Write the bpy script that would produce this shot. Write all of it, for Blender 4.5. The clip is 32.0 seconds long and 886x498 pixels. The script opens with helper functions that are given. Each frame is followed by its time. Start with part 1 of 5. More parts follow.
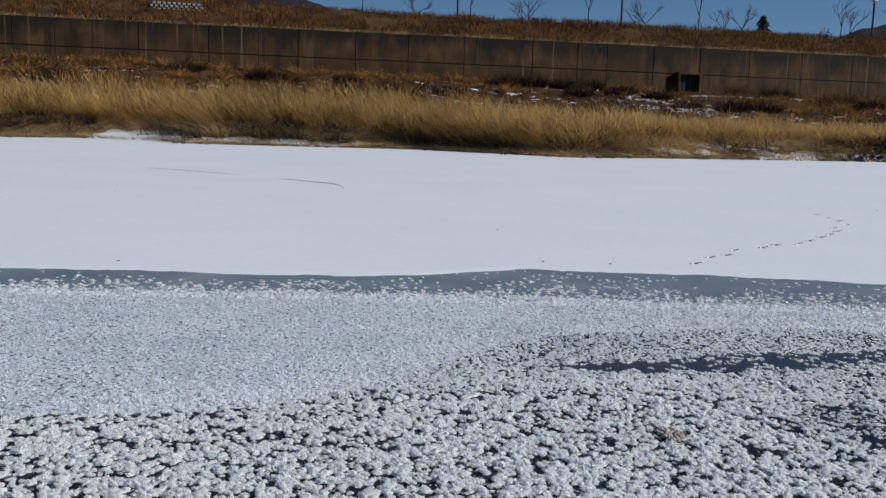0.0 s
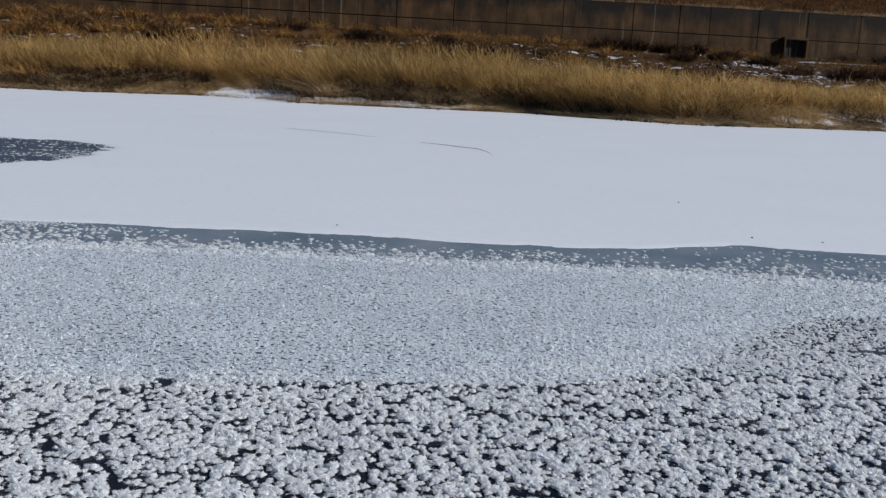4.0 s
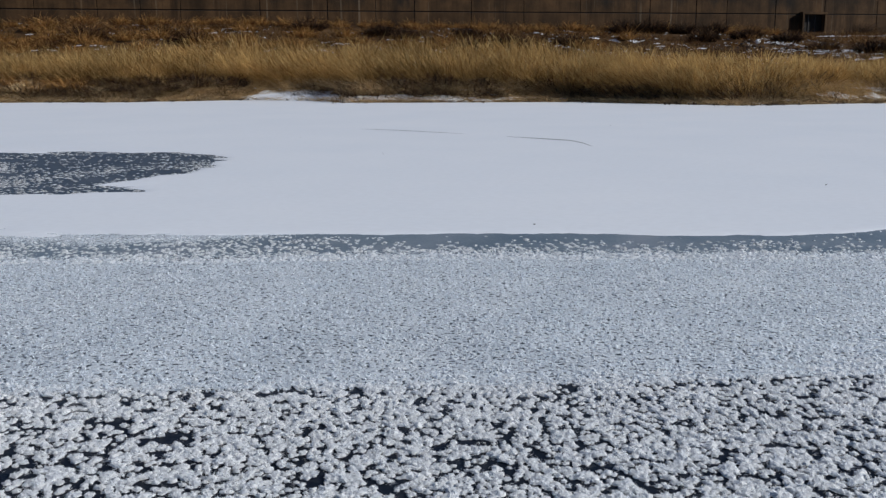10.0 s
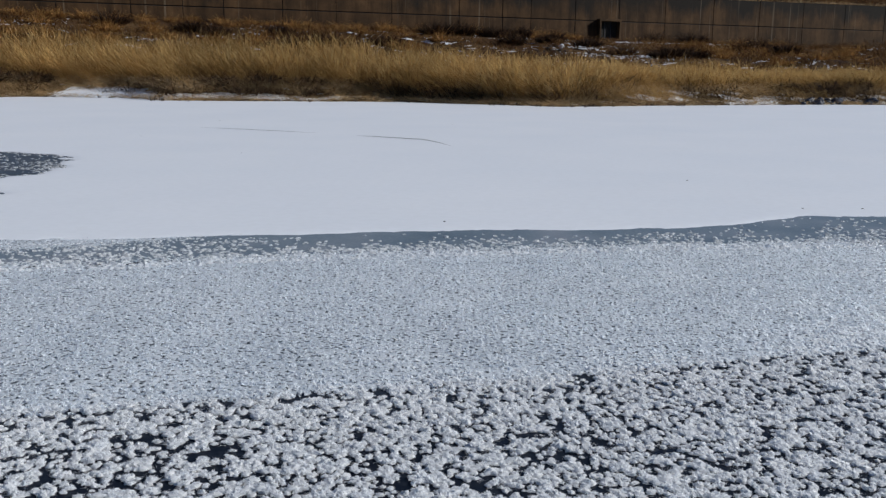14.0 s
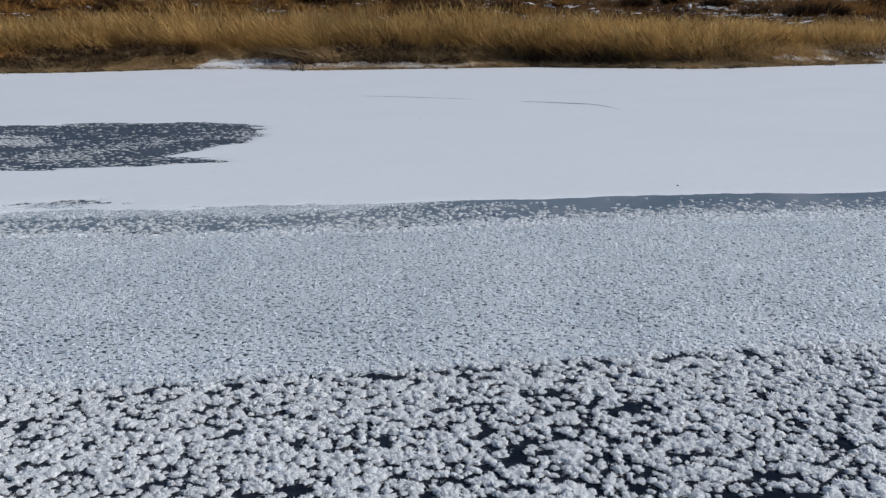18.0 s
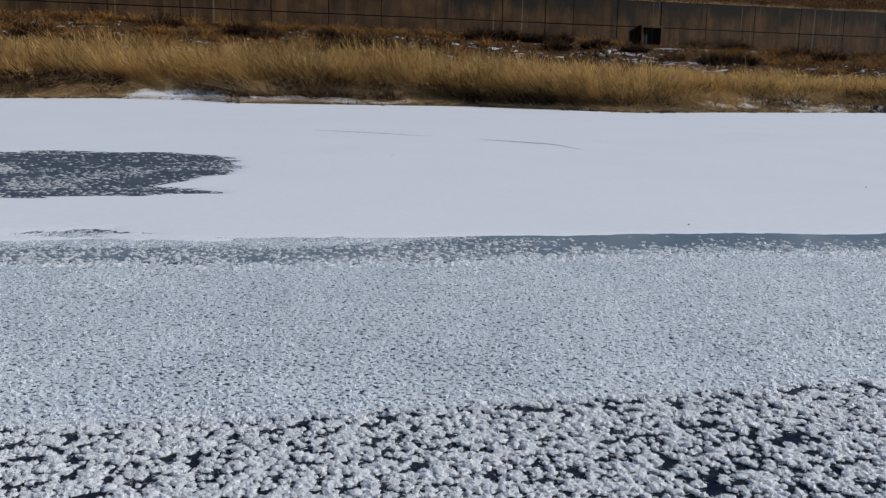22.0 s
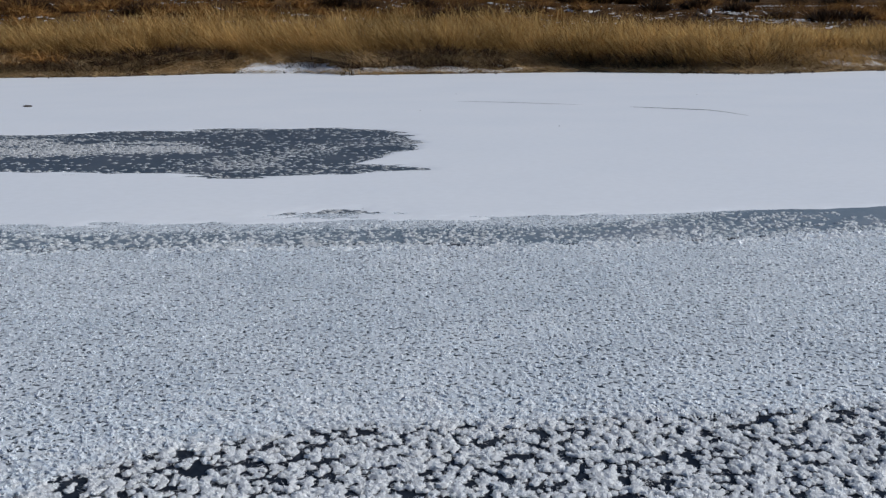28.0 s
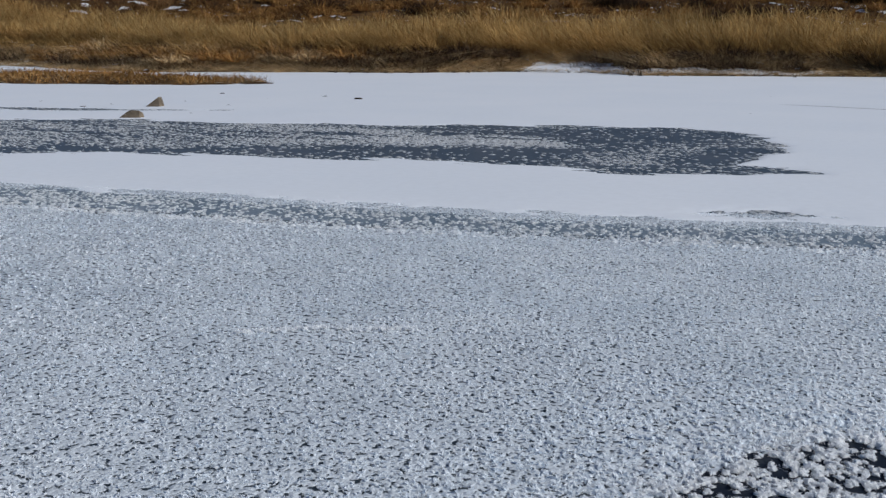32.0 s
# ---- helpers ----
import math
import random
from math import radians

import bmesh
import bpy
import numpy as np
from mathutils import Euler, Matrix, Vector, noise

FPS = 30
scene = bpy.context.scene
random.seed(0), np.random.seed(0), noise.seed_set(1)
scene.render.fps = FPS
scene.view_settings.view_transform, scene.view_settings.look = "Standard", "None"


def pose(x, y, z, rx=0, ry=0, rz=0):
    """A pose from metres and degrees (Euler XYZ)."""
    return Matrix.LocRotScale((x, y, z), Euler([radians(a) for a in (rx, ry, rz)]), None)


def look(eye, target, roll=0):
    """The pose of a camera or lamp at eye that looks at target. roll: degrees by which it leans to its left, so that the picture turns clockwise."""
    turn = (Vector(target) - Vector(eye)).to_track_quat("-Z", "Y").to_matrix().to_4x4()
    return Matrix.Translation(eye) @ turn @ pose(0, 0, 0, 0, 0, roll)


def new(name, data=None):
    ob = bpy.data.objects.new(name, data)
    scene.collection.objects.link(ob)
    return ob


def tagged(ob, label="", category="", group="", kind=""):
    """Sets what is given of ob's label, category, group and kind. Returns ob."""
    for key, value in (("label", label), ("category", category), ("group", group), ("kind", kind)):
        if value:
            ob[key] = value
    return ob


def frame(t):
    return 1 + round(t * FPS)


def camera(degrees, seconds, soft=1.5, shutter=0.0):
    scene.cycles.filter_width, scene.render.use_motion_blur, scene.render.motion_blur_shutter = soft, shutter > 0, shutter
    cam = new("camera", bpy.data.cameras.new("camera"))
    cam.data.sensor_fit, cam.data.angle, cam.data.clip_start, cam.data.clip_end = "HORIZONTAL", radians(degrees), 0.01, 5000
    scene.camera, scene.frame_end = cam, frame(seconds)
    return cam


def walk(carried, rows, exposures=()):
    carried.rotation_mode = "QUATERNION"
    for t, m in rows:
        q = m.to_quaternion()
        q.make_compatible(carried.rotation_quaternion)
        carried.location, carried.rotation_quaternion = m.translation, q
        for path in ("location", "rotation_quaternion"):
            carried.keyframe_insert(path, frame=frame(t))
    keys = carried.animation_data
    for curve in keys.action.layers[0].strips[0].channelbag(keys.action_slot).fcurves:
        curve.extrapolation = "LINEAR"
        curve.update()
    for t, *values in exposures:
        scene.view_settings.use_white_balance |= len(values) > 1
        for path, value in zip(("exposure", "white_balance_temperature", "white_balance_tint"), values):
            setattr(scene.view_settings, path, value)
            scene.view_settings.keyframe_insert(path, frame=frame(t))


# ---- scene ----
cam = camera(50.5, 32.0, soft=1.35)
PATH = [
    (0, look((0.017, -0.036, 1.501), (-2.054, 9.647, 0.107), 1.58)),
    (0.5, look((-0.122, 0.010, 1.456), (-2.266, 9.681, 0.092), 2.64)),
    (1, look((-0.278, 0.091, 1.470), (-2.215, 9.827, 0.263), 1.23)),
    (1.5, look((-0.413, 0.079, 1.480), (-2.026, 9.838, 0.008), 1.97)),
    (2, look((-0.627, 0.003, 1.484), (-2.254, 9.741, -0.106), 1.84)),
    (2.5, look((-0.787, -0.126, 1.498), (-3.681, 9.289, -0.225), 2.46)),
    (3, look((-0.965, -0.244, 1.515), (-4.017, 9.110, -0.316), 1.52)),
    (3.5, look((-1.127, -0.339, 1.546), (-4.055, 9.055, -0.235), 2.18)),
    (5.5, look((-1.796, -0.565, 1.532), (-4.162, 8.949, -0.438), 1.59)),
    (6, look((-1.956, -0.650, 1.536), (-3.599, 9.043, -0.294), 1.40)),
    (6.5, look((-2.123, -0.742, 1.557), (-4.034, 8.924, -0.150), 2.17)),
    (7, look((-2.254, -0.772, 1.531), (-4.707, 8.784, -0.102), 2.19)),
    (7.5, look((-2.394, -0.762, 1.549), (-4.936, 8.783, -0.009), 1.79)),
    (8, look((-2.541, -0.801, 1.562), (-4.937, 8.758, -0.136), 2.27)),
    (8.5, look((-2.695, -0.887, 1.574), (-4.811, 8.713, -0.256), 1.99)),
    (9, look((-2.847, -0.988, 1.578), (-5.132, 8.580, -0.222), 1.55)),
    (9.5, look((-2.964, -1.050, 1.566), (-6.027, 8.294, -0.248), 0.59)),
    (10, look((-3.100, -1.066, 1.591), (-6.009, 8.310, -0.315), -0.31)),
    (10.5, look((-3.158, -1.062, 1.579), (-5.646, 8.433, -0.335), 0.31)),
    (11, look((-3.313, -1.134, 1.581), (-5.302, 8.474, -0.352), 0.85)),
    (11.5, look((-3.447, -1.194, 1.595), (-5.102, 8.467, -0.385), 0.92)),
    (12, look((-3.565, -1.223, 1.590), (-5.295, 8.428, -0.378), 0.15)),
    (12.5, look((-3.719, -1.203, 1.566), (-5.465, 8.458, -0.335), -1.84)),
    (13, look((-3.840, -1.214, 1.597), (-5.525, 8.468, -0.251), -1.48)),
    (13.5, look((-3.982, -1.266, 1.584), (-5.236, 8.490, -0.221), -0.33)),
    (15.5, look((-4.646, -1.206, 1.513), (-5.256, 8.491, -0.855), 1.41)),
    (16, look((-4.800, -1.289, 1.500), (-5.739, 8.395, -0.814), 2.20)),
    (16.5, look((-4.970, -1.372, 1.556), (-6.067, 8.282, -0.810), 0.96)),
    (17, look((-5.095, -1.438, 1.537), (-6.856, 8.116, -0.835), 0.94)),
    (17.5, look((-5.266, -1.461, 1.538), (-7.108, 8.079, -0.831), -0.42)),
    (18, look((-5.400, -1.511, 1.551), (-7.406, 8.026, -0.690), -0.74)),
    (18.5, look((-5.538, -1.557, 1.556), (-7.122, 8.071, -0.632), -0.33)),
    (19, look((-5.667, -1.625, 1.567), (-6.755, 8.098, -0.502), 0.50)),
    (19.5, look((-5.772, -1.624, 1.564), (-6.803, 8.128, -0.398), 1.29)),
    (20, look((-5.914, -1.592, 1.561), (-6.873, 8.226, -0.083), -0.24)),
    (20.5, look((-6.033, -1.568, 1.530), (-7.092, 8.240, -0.114), 0.21)),
    (21, look((-6.191, -1.650, 1.535), (-7.213, 8.159, -0.127), -0.02)),
    (21.5, look((-6.355, -1.681, 1.552), (-7.265, 8.110, -0.272), 0.24)),
    (22, look((-6.490, -1.720, 1.534), (-7.559, 8.049, -0.321), 1.13)),
    (22.5, look((-6.660, -1.687, 1.511), (-7.711, 8.063, -0.452), 0.62)),
    (23, look((-6.764, -1.666, 1.529), (-7.807, 8.048, -0.607), 0.31)),
    (23.5, look((-6.903, -1.709, 1.533), (-7.614, 8.048, -0.546), 0.30)),
    (24, look((-7.071, -1.791, 1.533), (-7.893, 7.964, -0.513), 0.11)),
    (24.5, look((-7.207, -1.813, 1.511), (-8.591, 7.833, -0.735), -0.78)),
    (26.5, look((-7.546, -1.834, 1.592), (-8.331, 7.906, -0.531), 1.81)),
    (27, look((-7.725, -1.854, 1.581), (-8.845, 7.861, -0.508), 0.74)),
    (27.5, look((-7.925, -1.811, 1.577), (-9.341, 7.843, -0.608), 0.35)),
    (28, look((-8.116, -1.804, 1.592), (-9.992, 7.769, -0.608), -0.61)),
    (28.5, look((-8.290, -1.841, 1.574), (-10.384, 7.684, -0.634), 0.78)),
    (29, look((-8.620, -1.944, 1.589), (-11.785, 7.235, -0.804), -0.41)),
    (29.5, look((-8.794, -2.050, 1.576), (-13.504, 6.501, -0.590), -0.91)),
    (30, look((-9.009, -2.141, 1.599), (-13.527, 6.472, -0.726), -0.46)),
    (30.5, look((-9.158, -2.191, 1.588), (-14.053, 6.196, -0.797), 0.29)),
    (31, look((-9.317, -2.250, 1.577), (-13.411, 6.569, -0.758), 0.46)),
    (31.5, look((-9.555, -2.348, 1.587), (-13.549, 6.498, -0.821), 0.30)),
    (32, look((-9.757, -2.447, 1.569), (-13.989, 6.346, -0.612), -0.08)),
]

walk(cam, PATH, exposures=[(0.0, 0.09, 6340, 10.0), (7.0, -0.01, 6240, 10.0), (13.0, 0.04, 6260, 10.0), (19.0, 0.04, 6270, 10.0), (25.0, 0.03, 6270, 10.0), (32.0, -0.06, 6170, 10.0)])

# ---- light ----
SUN_TO = Vector((0.94, 0.10, 0.50)).normalized()
world = bpy.data.worlds.new("sky")
scene.world = world
world.use_nodes = True
wn = world.node_tree.nodes
sky = wn.new("ShaderNodeTexSky")
sky.sky_type = "NISHITA"
sky.sun_disc = False
sky.sun_elevation = math.asin(SUN_TO.z)
sky.sun_rotation = math.atan2(SUN_TO.x, SUN_TO.y)
sky.altitude = 1400
sky.air_density, sky.dust_density, sky.ozone_density = 1.0, 0.0, 7.5
wn["Background"].inputs["Strength"].default_value = 0.052
world.node_tree.links.new(sky.outputs["Color"], wn["Background"].inputs["Color"])
sun = new("sun", bpy.data.lights.new("sun", "SUN"))
sun.data.energy, sun.data.angle, sun.data.color = 4.5, radians(0.6), (1.0, 0.96, 0.89)
sun.matrix_world = look(SUN_TO * 60, (0, 0, 0))


# ---- materials ----
class Nodes:
    """A small builder for node materials."""

    def __init__(self, name, rough=0.8, spec=0.3):
        self.m = bpy.data.materials.new(name)
        self.m.use_nodes = True
        self.t = self.m.node_tree
        self.b = self.t.nodes["Principled BSDF"]
        self.b.inputs["Roughness"].default_value = rough
        self.b.inputs["Specular IOR Level"].default_value = spec
        self.co = self.t.nodes.new("ShaderNodeTexCoord")

    def link(self, a, b):
        self.t.links.new(a, b)

    def place(self, scale=(1, 1, 1), turn=(0, 0, 0)):
        n = self.t.nodes.new("ShaderNodeMapping")
        n.inputs["Scale"].default_value = scale
        n.inputs["Rotation"].default_value = turn
        self.link(self.co.outputs["Object"], n.inputs["Vector"])
        return n.outputs["Vector"]

    def noise(self, scale, detail=4.0, rough=0.55, where=None):
        n = self.t.nodes.new("ShaderNodeTexNoise")
        n.inputs["Scale"].default_value = scale
        n.inputs["Detail"].default_value = detail
        n.inputs["Roughness"].default_value = rough
        self.link(where or self.co.outputs["Object"], n.inputs["Vector"])
        return n.outputs["Fac"]

    def ramp(self, fac, *stops):
        n = self.t.nodes.new("ShaderNodeValToRGB")
        e = n.color_ramp.elements
        while len(e) < len(stops):
            e.new(0.5)
        for k, (at, c) in enumerate(stops):
            e[k].position = at
            e[k].color = (*c, 1) if len(c) == 3 else c
        self.link(fac, n.inputs["Fac"])
        return n.outputs["Color"]

    def mix(self, fac, a, b, mode="MIX"):
        n = self.t.nodes.new("ShaderNodeMix")
        n.data_type, n.blend_type = "RGBA", mode
        if isinstance(fac, (int, float)):
            n.inputs["Factor"].default_value = fac
        else:
            self.link(fac, n.inputs["Factor"])
        for k, v in ((6, a), (7, b)):
            if isinstance(v, tuple):
                n.inputs[k].default_value = (*v, 1)
            else:
                self.link(v, n.inputs[k])
        return n.outputs[2]

    def island(self):
        return self.t.nodes.new("ShaderNodeNewGeometry").outputs["Random Per Island"]

    def each(self):
        return self.t.nodes.new("ShaderNodeObjectInfo").outputs["Random"]

    def color(self, c):
        if isinstance(c, tuple):
            self.b.inputs["Base Color"].default_value = (*c, 1)
        else:
            self.link(c, self.b.inputs["Base Color"])
        return self

    def gloss(self, c):
        self.link(c, self.b.inputs["Roughness"])
        return self

    def bump(self, fac, strength=0.3, depth=0.02):
        n = self.t.nodes.new("ShaderNodeBump")
        n.inputs["Strength"].default_value = strength
        n.inputs["Distance"].default_value = depth
        self.link(fac, n.inputs["Height"])
        self.link(n.outputs["Normal"], self.b.inputs["Normal"])
        return self


def grey(v):
    return (v, v, v)


def snow_material():
    n = Nodes("wind_packed_snow", 0.5, 0.9)
    a = n.noise(0.35, 5)
    b = n.noise(9.0, 4)
    c = n.ramp(a, (0.3, (0.815, 0.85, 0.89)), (0.7, (0.86, 0.885, 0.915)))
    d = n.ramp(b, (0.35, grey(0.965)), (0.65, grey(1.0)))
    n.color(n.mix(1.0, c, d, "MULTIPLY"))
    n.b.inputs["Subsurface Weight"].default_value = 0.0
    return n.bump(n.noise(14.0, 6), 0.14, 0.01).m


def frost_material():
    n = Nodes("frost_crystals", 0.6, 0.3)
    c = n.ramp(n.island(), (0.0, (0.90, 0.92, 0.945)), (0.5, (0.95, 0.965, 0.975)), (1.0, (0.97, 0.975, 0.98)))
    n.color(n.mix(1.0, c, n.ramp(n.noise(1.3, 3), (0.3, grey(0.97)), (0.7, grey(1.0))), "MULTIPLY"))
    return thin_plates(n, 0.6)


def thin_plates(n, share):
    """Lets part of the light through, as thin ice plates do."""
    glow = n.t.nodes.new("ShaderNodeBsdfTranslucent")
    blend = n.t.nodes.new("ShaderNodeMixShader")
    blend.inputs[0].default_value = share
    n.link(n.b.inputs["Base Color"].links[0].from_socket, glow.inputs["Color"])
    n.link(n.b.outputs[0], blend.inputs[1])
    n.link(glow.outputs[0], blend.inputs[2])
    n.link(blend.outputs[0], n.t.nodes["Material Output"].inputs["Surface"])
    return n.m


def felt_material():
    n = Nodes("fine_frost_felt", 0.6, 0.3)
    c = n.ramp(n.noise(0.9, 4), (0.3, (0.86, 0.905, 0.945)), (0.7, (0.93, 0.95, 0.97)))
    n.color(n.mix(1.0, c, n.ramp(n.noise(60.0, 3), (0.35, grey(0.90)), (0.65, grey(1.04))), "MULTIPLY"))
    return thin_plates(n, 0.6)


def crust_material():
    """A film of frost with small clear windows down to the dark ice."""
    n = Nodes("thin_frost_crust", 0.55, 0.3)
    film = n.ramp(n.noise(1.4, 4), (0.3, (0.51, 0.56, 0.61)), (0.7, (0.65, 0.695, 0.735)))
    film = n.mix(1.0, film, n.ramp(n.noise(150.0, 2), (0.35, grey(0.82)), (0.65, grey(1.1))), "MULTIPLY")
    open_at = n.noise(34.0, 2, 0.5)
    window = n.ramp(open_at, (0.375, grey(1.0)), (0.455, grey(0.0)))
    n.color(n.mix(window, film, (0.022, 0.032, 0.042)))
    return n.bump(open_at, 0.6, 0.02).m


def ice_material():
    n = Nodes("river_ice", 0.28, 0.05)
    a = n.noise(0.5, 5)
    c = n.ramp(a, (0.25, (0.004, 0.006, 0.012)), (0.5, (0.009, 0.013, 0.022)), (0.75, (0.025, 0.032, 0.045)))
    fine = n.noise(14.0, 6, 0.7)
    n.color(n.mix(n.ramp(fine, (0.5, grey(0.0)), (0.75, grey(0.07))), c, (0.36, 0.39, 0.42)))
    n.gloss(n.ramp(n.noise(3.0, 4), (0.3, grey(0.22)), (0.7, grey(0.5))))
    return n.bump(n.noise(22.0, 4), 0.12, 0.01).m


def cloudy_ice_material(name="cloudy_ice", k=1.0, blue=1.0):
    n = Nodes(name, 0.35, 0.35)
    a = n.noise(1.1, 5)
    c = n.ramp(a, (0.3, (0.11 * k, 0.15 * k, 0.18 * k * blue)), (0.55, (0.17 * k, 0.21 * k, 0.24 * k * blue)), (0.8, (0.27 * k, 0.29 * k, 0.32 * k * blue)))
    n.color(n.mix(n.ramp(n.noise(30.0, 4), (0.5, grey(0.0)), (0.8, grey(0.4))), c, (0.45 * k, 0.48 * k, 0.52 * k)))
    return n.bump(n.noise(30.0, 4), 0.1, 0.01).m


def soil_material():
    n = Nodes("bank_soil_and_litter", 0.95, 0.1)
    a = n.noise(0.25, 5)
    b = n.noise(3.0, 6, 0.7)
    c = n.ramp(a, (0.3, (0.030, 0.016, 0.008)), (0.55, (0.088, 0.048, 0.020)), (0.8, (0.16, 0.10, 0.045)))
    c = n.mix(1.0, c, n.ramp(b, (0.3, grey(0.45)), (0.7, grey(1.2))), "MULTIPLY")
    return n.color(c).bump(b, 0.8, 0.15).m


def dry_material(name, dark, mid, light, rough=0.8, share=0.0, clump=0.75):
    n = Nodes(name, rough, 0.15)
    c = n.ramp(n.island(), (0.0, dark), (0.5, mid), (1.0, light))
    d = n.ramp(n.noise(0.22, 4), (0.34, grey(0.62)), (0.66, grey(1.12)))
    c = n.mix(1.0, c, d, "MULTIPLY")
    n.color(n.mix(1.0, c, n.ramp(n.noise(1.1, 3, 0.6), (0.34, grey(clump)), (0.66, grey(1.25))), "MULTIPLY"))
    return thin_plates(n, share) if share else n.m


def concrete_material(name, light, dark):
    n = Nodes(name, 0.9, 0.2)
    blot = n.noise(0.45, 5, 0.6)
    streak = n.noise(1.0, 5, 0.65, n.place((0.9, 0.9, 0.10)))
    fine = n.noise(11.0, 5)
    c = n.ramp(blot, (0.3, dark), (0.7, light))
    c = n.mix(1.0, c, n.ramp(streak, (0.34, grey(0.45)), (0.5, grey(0.95)), (0.68, grey(1.25))), "MULTIPLY")
    sep = n.t.nodes.new("ShaderNodeSeparateXYZ")
    n.link(n.co.outputs["Object"], sep.inputs[0])
    run = n.t.nodes.new("ShaderNodeMath")
    run.operation = "MULTIPLY_ADD"
    n.link(n.noise(0.26, 6, 0.72, n.place((1, 1, 0.35))), run.inputs[0])
    run.inputs[1].default_value = 7.0
    n.link(sep.outputs["Z"], run.inputs[2])
    scaled = n.t.nodes.new("ShaderNodeMapRange")
    n.link(run.outputs[0], scaled.inputs["Value"])
    scaled.inputs["From Min"].default_value, scaled.inputs["From Max"].default_value = 10.9, 12.1
    c = n.mix(scaled.outputs["Result"], c, (0.014, 0.012, 0.010))
    drip = n.noise(1.0, 3, 0.6, n.place((2.6, 2.6, 0.05)))
    c = n.mix(n.ramp(drip, (0.62, grey(0.0)), (0.72, grey(0.55))), c, (0.22, 0.17, 0.115))
    c = n.mix(n.ramp(drip, (0.27, grey(0.7)), (0.36, grey(0.0))), c, (0.016, 0.013, 0.010))
    c = n.mix(n.ramp(n.each(), (0.0, grey(0.0)), (1.0, grey(0.28))), c, dark)
    c = n.mix(1.0, c, n.ramp(fine, (0.3, grey(0.85)), (0.7, grey(1.05))), "MULTIPLY")
    return n.color(c).bump(fine, 0.4, 0.02).m


def plain_material(name, c, rough=0.8, vary=0.25, scale=6.0, metal=0.0):
    n = Nodes(name, rough, 0.25)
    n.b.inputs["Metallic"].default_value = metal
    f = n.noise(scale, 5)
    n.color(n.ramp(f, (0.3, tuple(v * (1 - vary) for v in c)), (0.7, tuple(min(1, v * (1 + vary)) for v in c))))
    return n.bump(f, 0.3, 0.02).m


SNOW, FROST, ICE, CLOUDY = snow_material(), frost_material(), ice_material(), cloudy_ice_material()
GREYICE = cloudy_ice_material("grey_ice", 0.40, 1.0)
LENSICE = cloudy_ice_material("blue_lens_ice", 0.15, 1.15)
SOIL, FELT, CRUST = soil_material(), felt_material(), crust_material()
REED = dry_material("dry_reed", (0.15, 0.080, 0.026), (0.46, 0.270, 0.090), (0.62, 0.42, 0.165), share=0.45)
PLUME = dry_material("reed_plumes", (0.34, 0.20, 0.070), (0.54, 0.365, 0.140), (0.66, 0.49, 0.22), share=0.5)
LITTER = dry_material("flattened_reed_litter", (0.26, 0.16, 0.075), (0.52, 0.36, 0.18), (0.74, 0.58, 0.34), share=0.3)
WEED = dry_material("dry_weeds", (0.025, 0.010, 0.004), (0.18, 0.080, 0.025), (0.42, 0.25, 0.095), share=0.2, clump=0.35)
LEVEE = dry_material("levee_grass", (0.025, 0.010, 0.004), (0.165, 0.068, 0.019), (0.33, 0.165, 0.05), share=0.2, clump=0.4)
CONCRETE = concrete_material("stained_concrete", (0.108, 0.059, 0.026), (0.030, 0.018, 0.009))
GAP = plain_material("joint_shadow_concrete", (0.018, 0.015, 0.012))
# near-black twigs: dead shrubs, and the shade under the reeds along the shore
BRUSH = dry_material("dead_brush_and_shade", (0.010, 0.006, 0.004), (0.030, 0.016, 0.008), (0.085, 0.042, 0.018))
TUFT = dry_material("rusty_grass", (0.11, 0.045, 0.014), (0.33, 0.165, 0.050), (0.54, 0.32, 0.11), share=0.3)
BARK = plain_material("bark", (0.045, 0.033, 0.025), 0.9)
PINE = dry_material("pine_needles", (0.012, 0.024, 0.012), (0.022, 0.042, 0.02), (0.04, 0.07, 0.032))
ROCK = plain_material("tan_rock", (0.115, 0.092, 0.066), 0.9, 0.35, 5.0)
BLUE_STONE = plain_material("blue_black_stone", (0.022, 0.028, 0.045), 0.5, 0.4, 5.0)
STEEL = plain_material("dark_painted_steel", (0.045, 0.045, 0.05), 0.5)
LAMPGLASS = plain_material("opal_lamp_head", (0.75, 0.75, 0.72), 0.4, 0.05)
HILL = plain_material("wooded_hill", (0.013, 0.013, 0.017), 1.0, 0.45, 0.06)
BLOCK = plain_material("grey_wall_block", (0.30, 0.28, 0.25), 0.9)
CULVERT_SHADE = plain_material("culvert_shade_black", (0.006, 0.006, 0.006), 0.95)
BLOCKDARK = plain_material("planting_pocket_soil", (0.05, 0.045, 0.04), 0.95)
WOOD = plain_material("weathered_post_wood", (0.10, 0.055, 0.035), 0.8)
MUD = plain_material("wet_mud_stain", (0.38, 0.34, 0.28), 0.6, 0.4, 12.0)


# ---- mesh tools ----
def hashed(i, j, seed):
    v = np.sin(i * 127.1 + j * 311.7 + seed * 74.7) * 43758.5453
    return v - np.floor(v)


def vnoise(x, y, scale, seed=0):
    """Smooth value noise in 0..1 with cells of the given size."""
    x, y = np.asarray(x) / scale, np.asarray(y) / scale
    i, j = np.floor(x), np.floor(y)
    u, v = x - i, y - j
    u, v = u * u * (3 - 2 * u), v * v * (3 - 2 * v)
    a, b = hashed(i, j, seed), hashed(i + 1, j, seed)
    c, d = hashed(i, j + 1, seed), hashed(i + 1, j + 1, seed)
    return (a * (1 - u) + b * u) * (1 - v) + (c * (1 - u) + d * u) * v


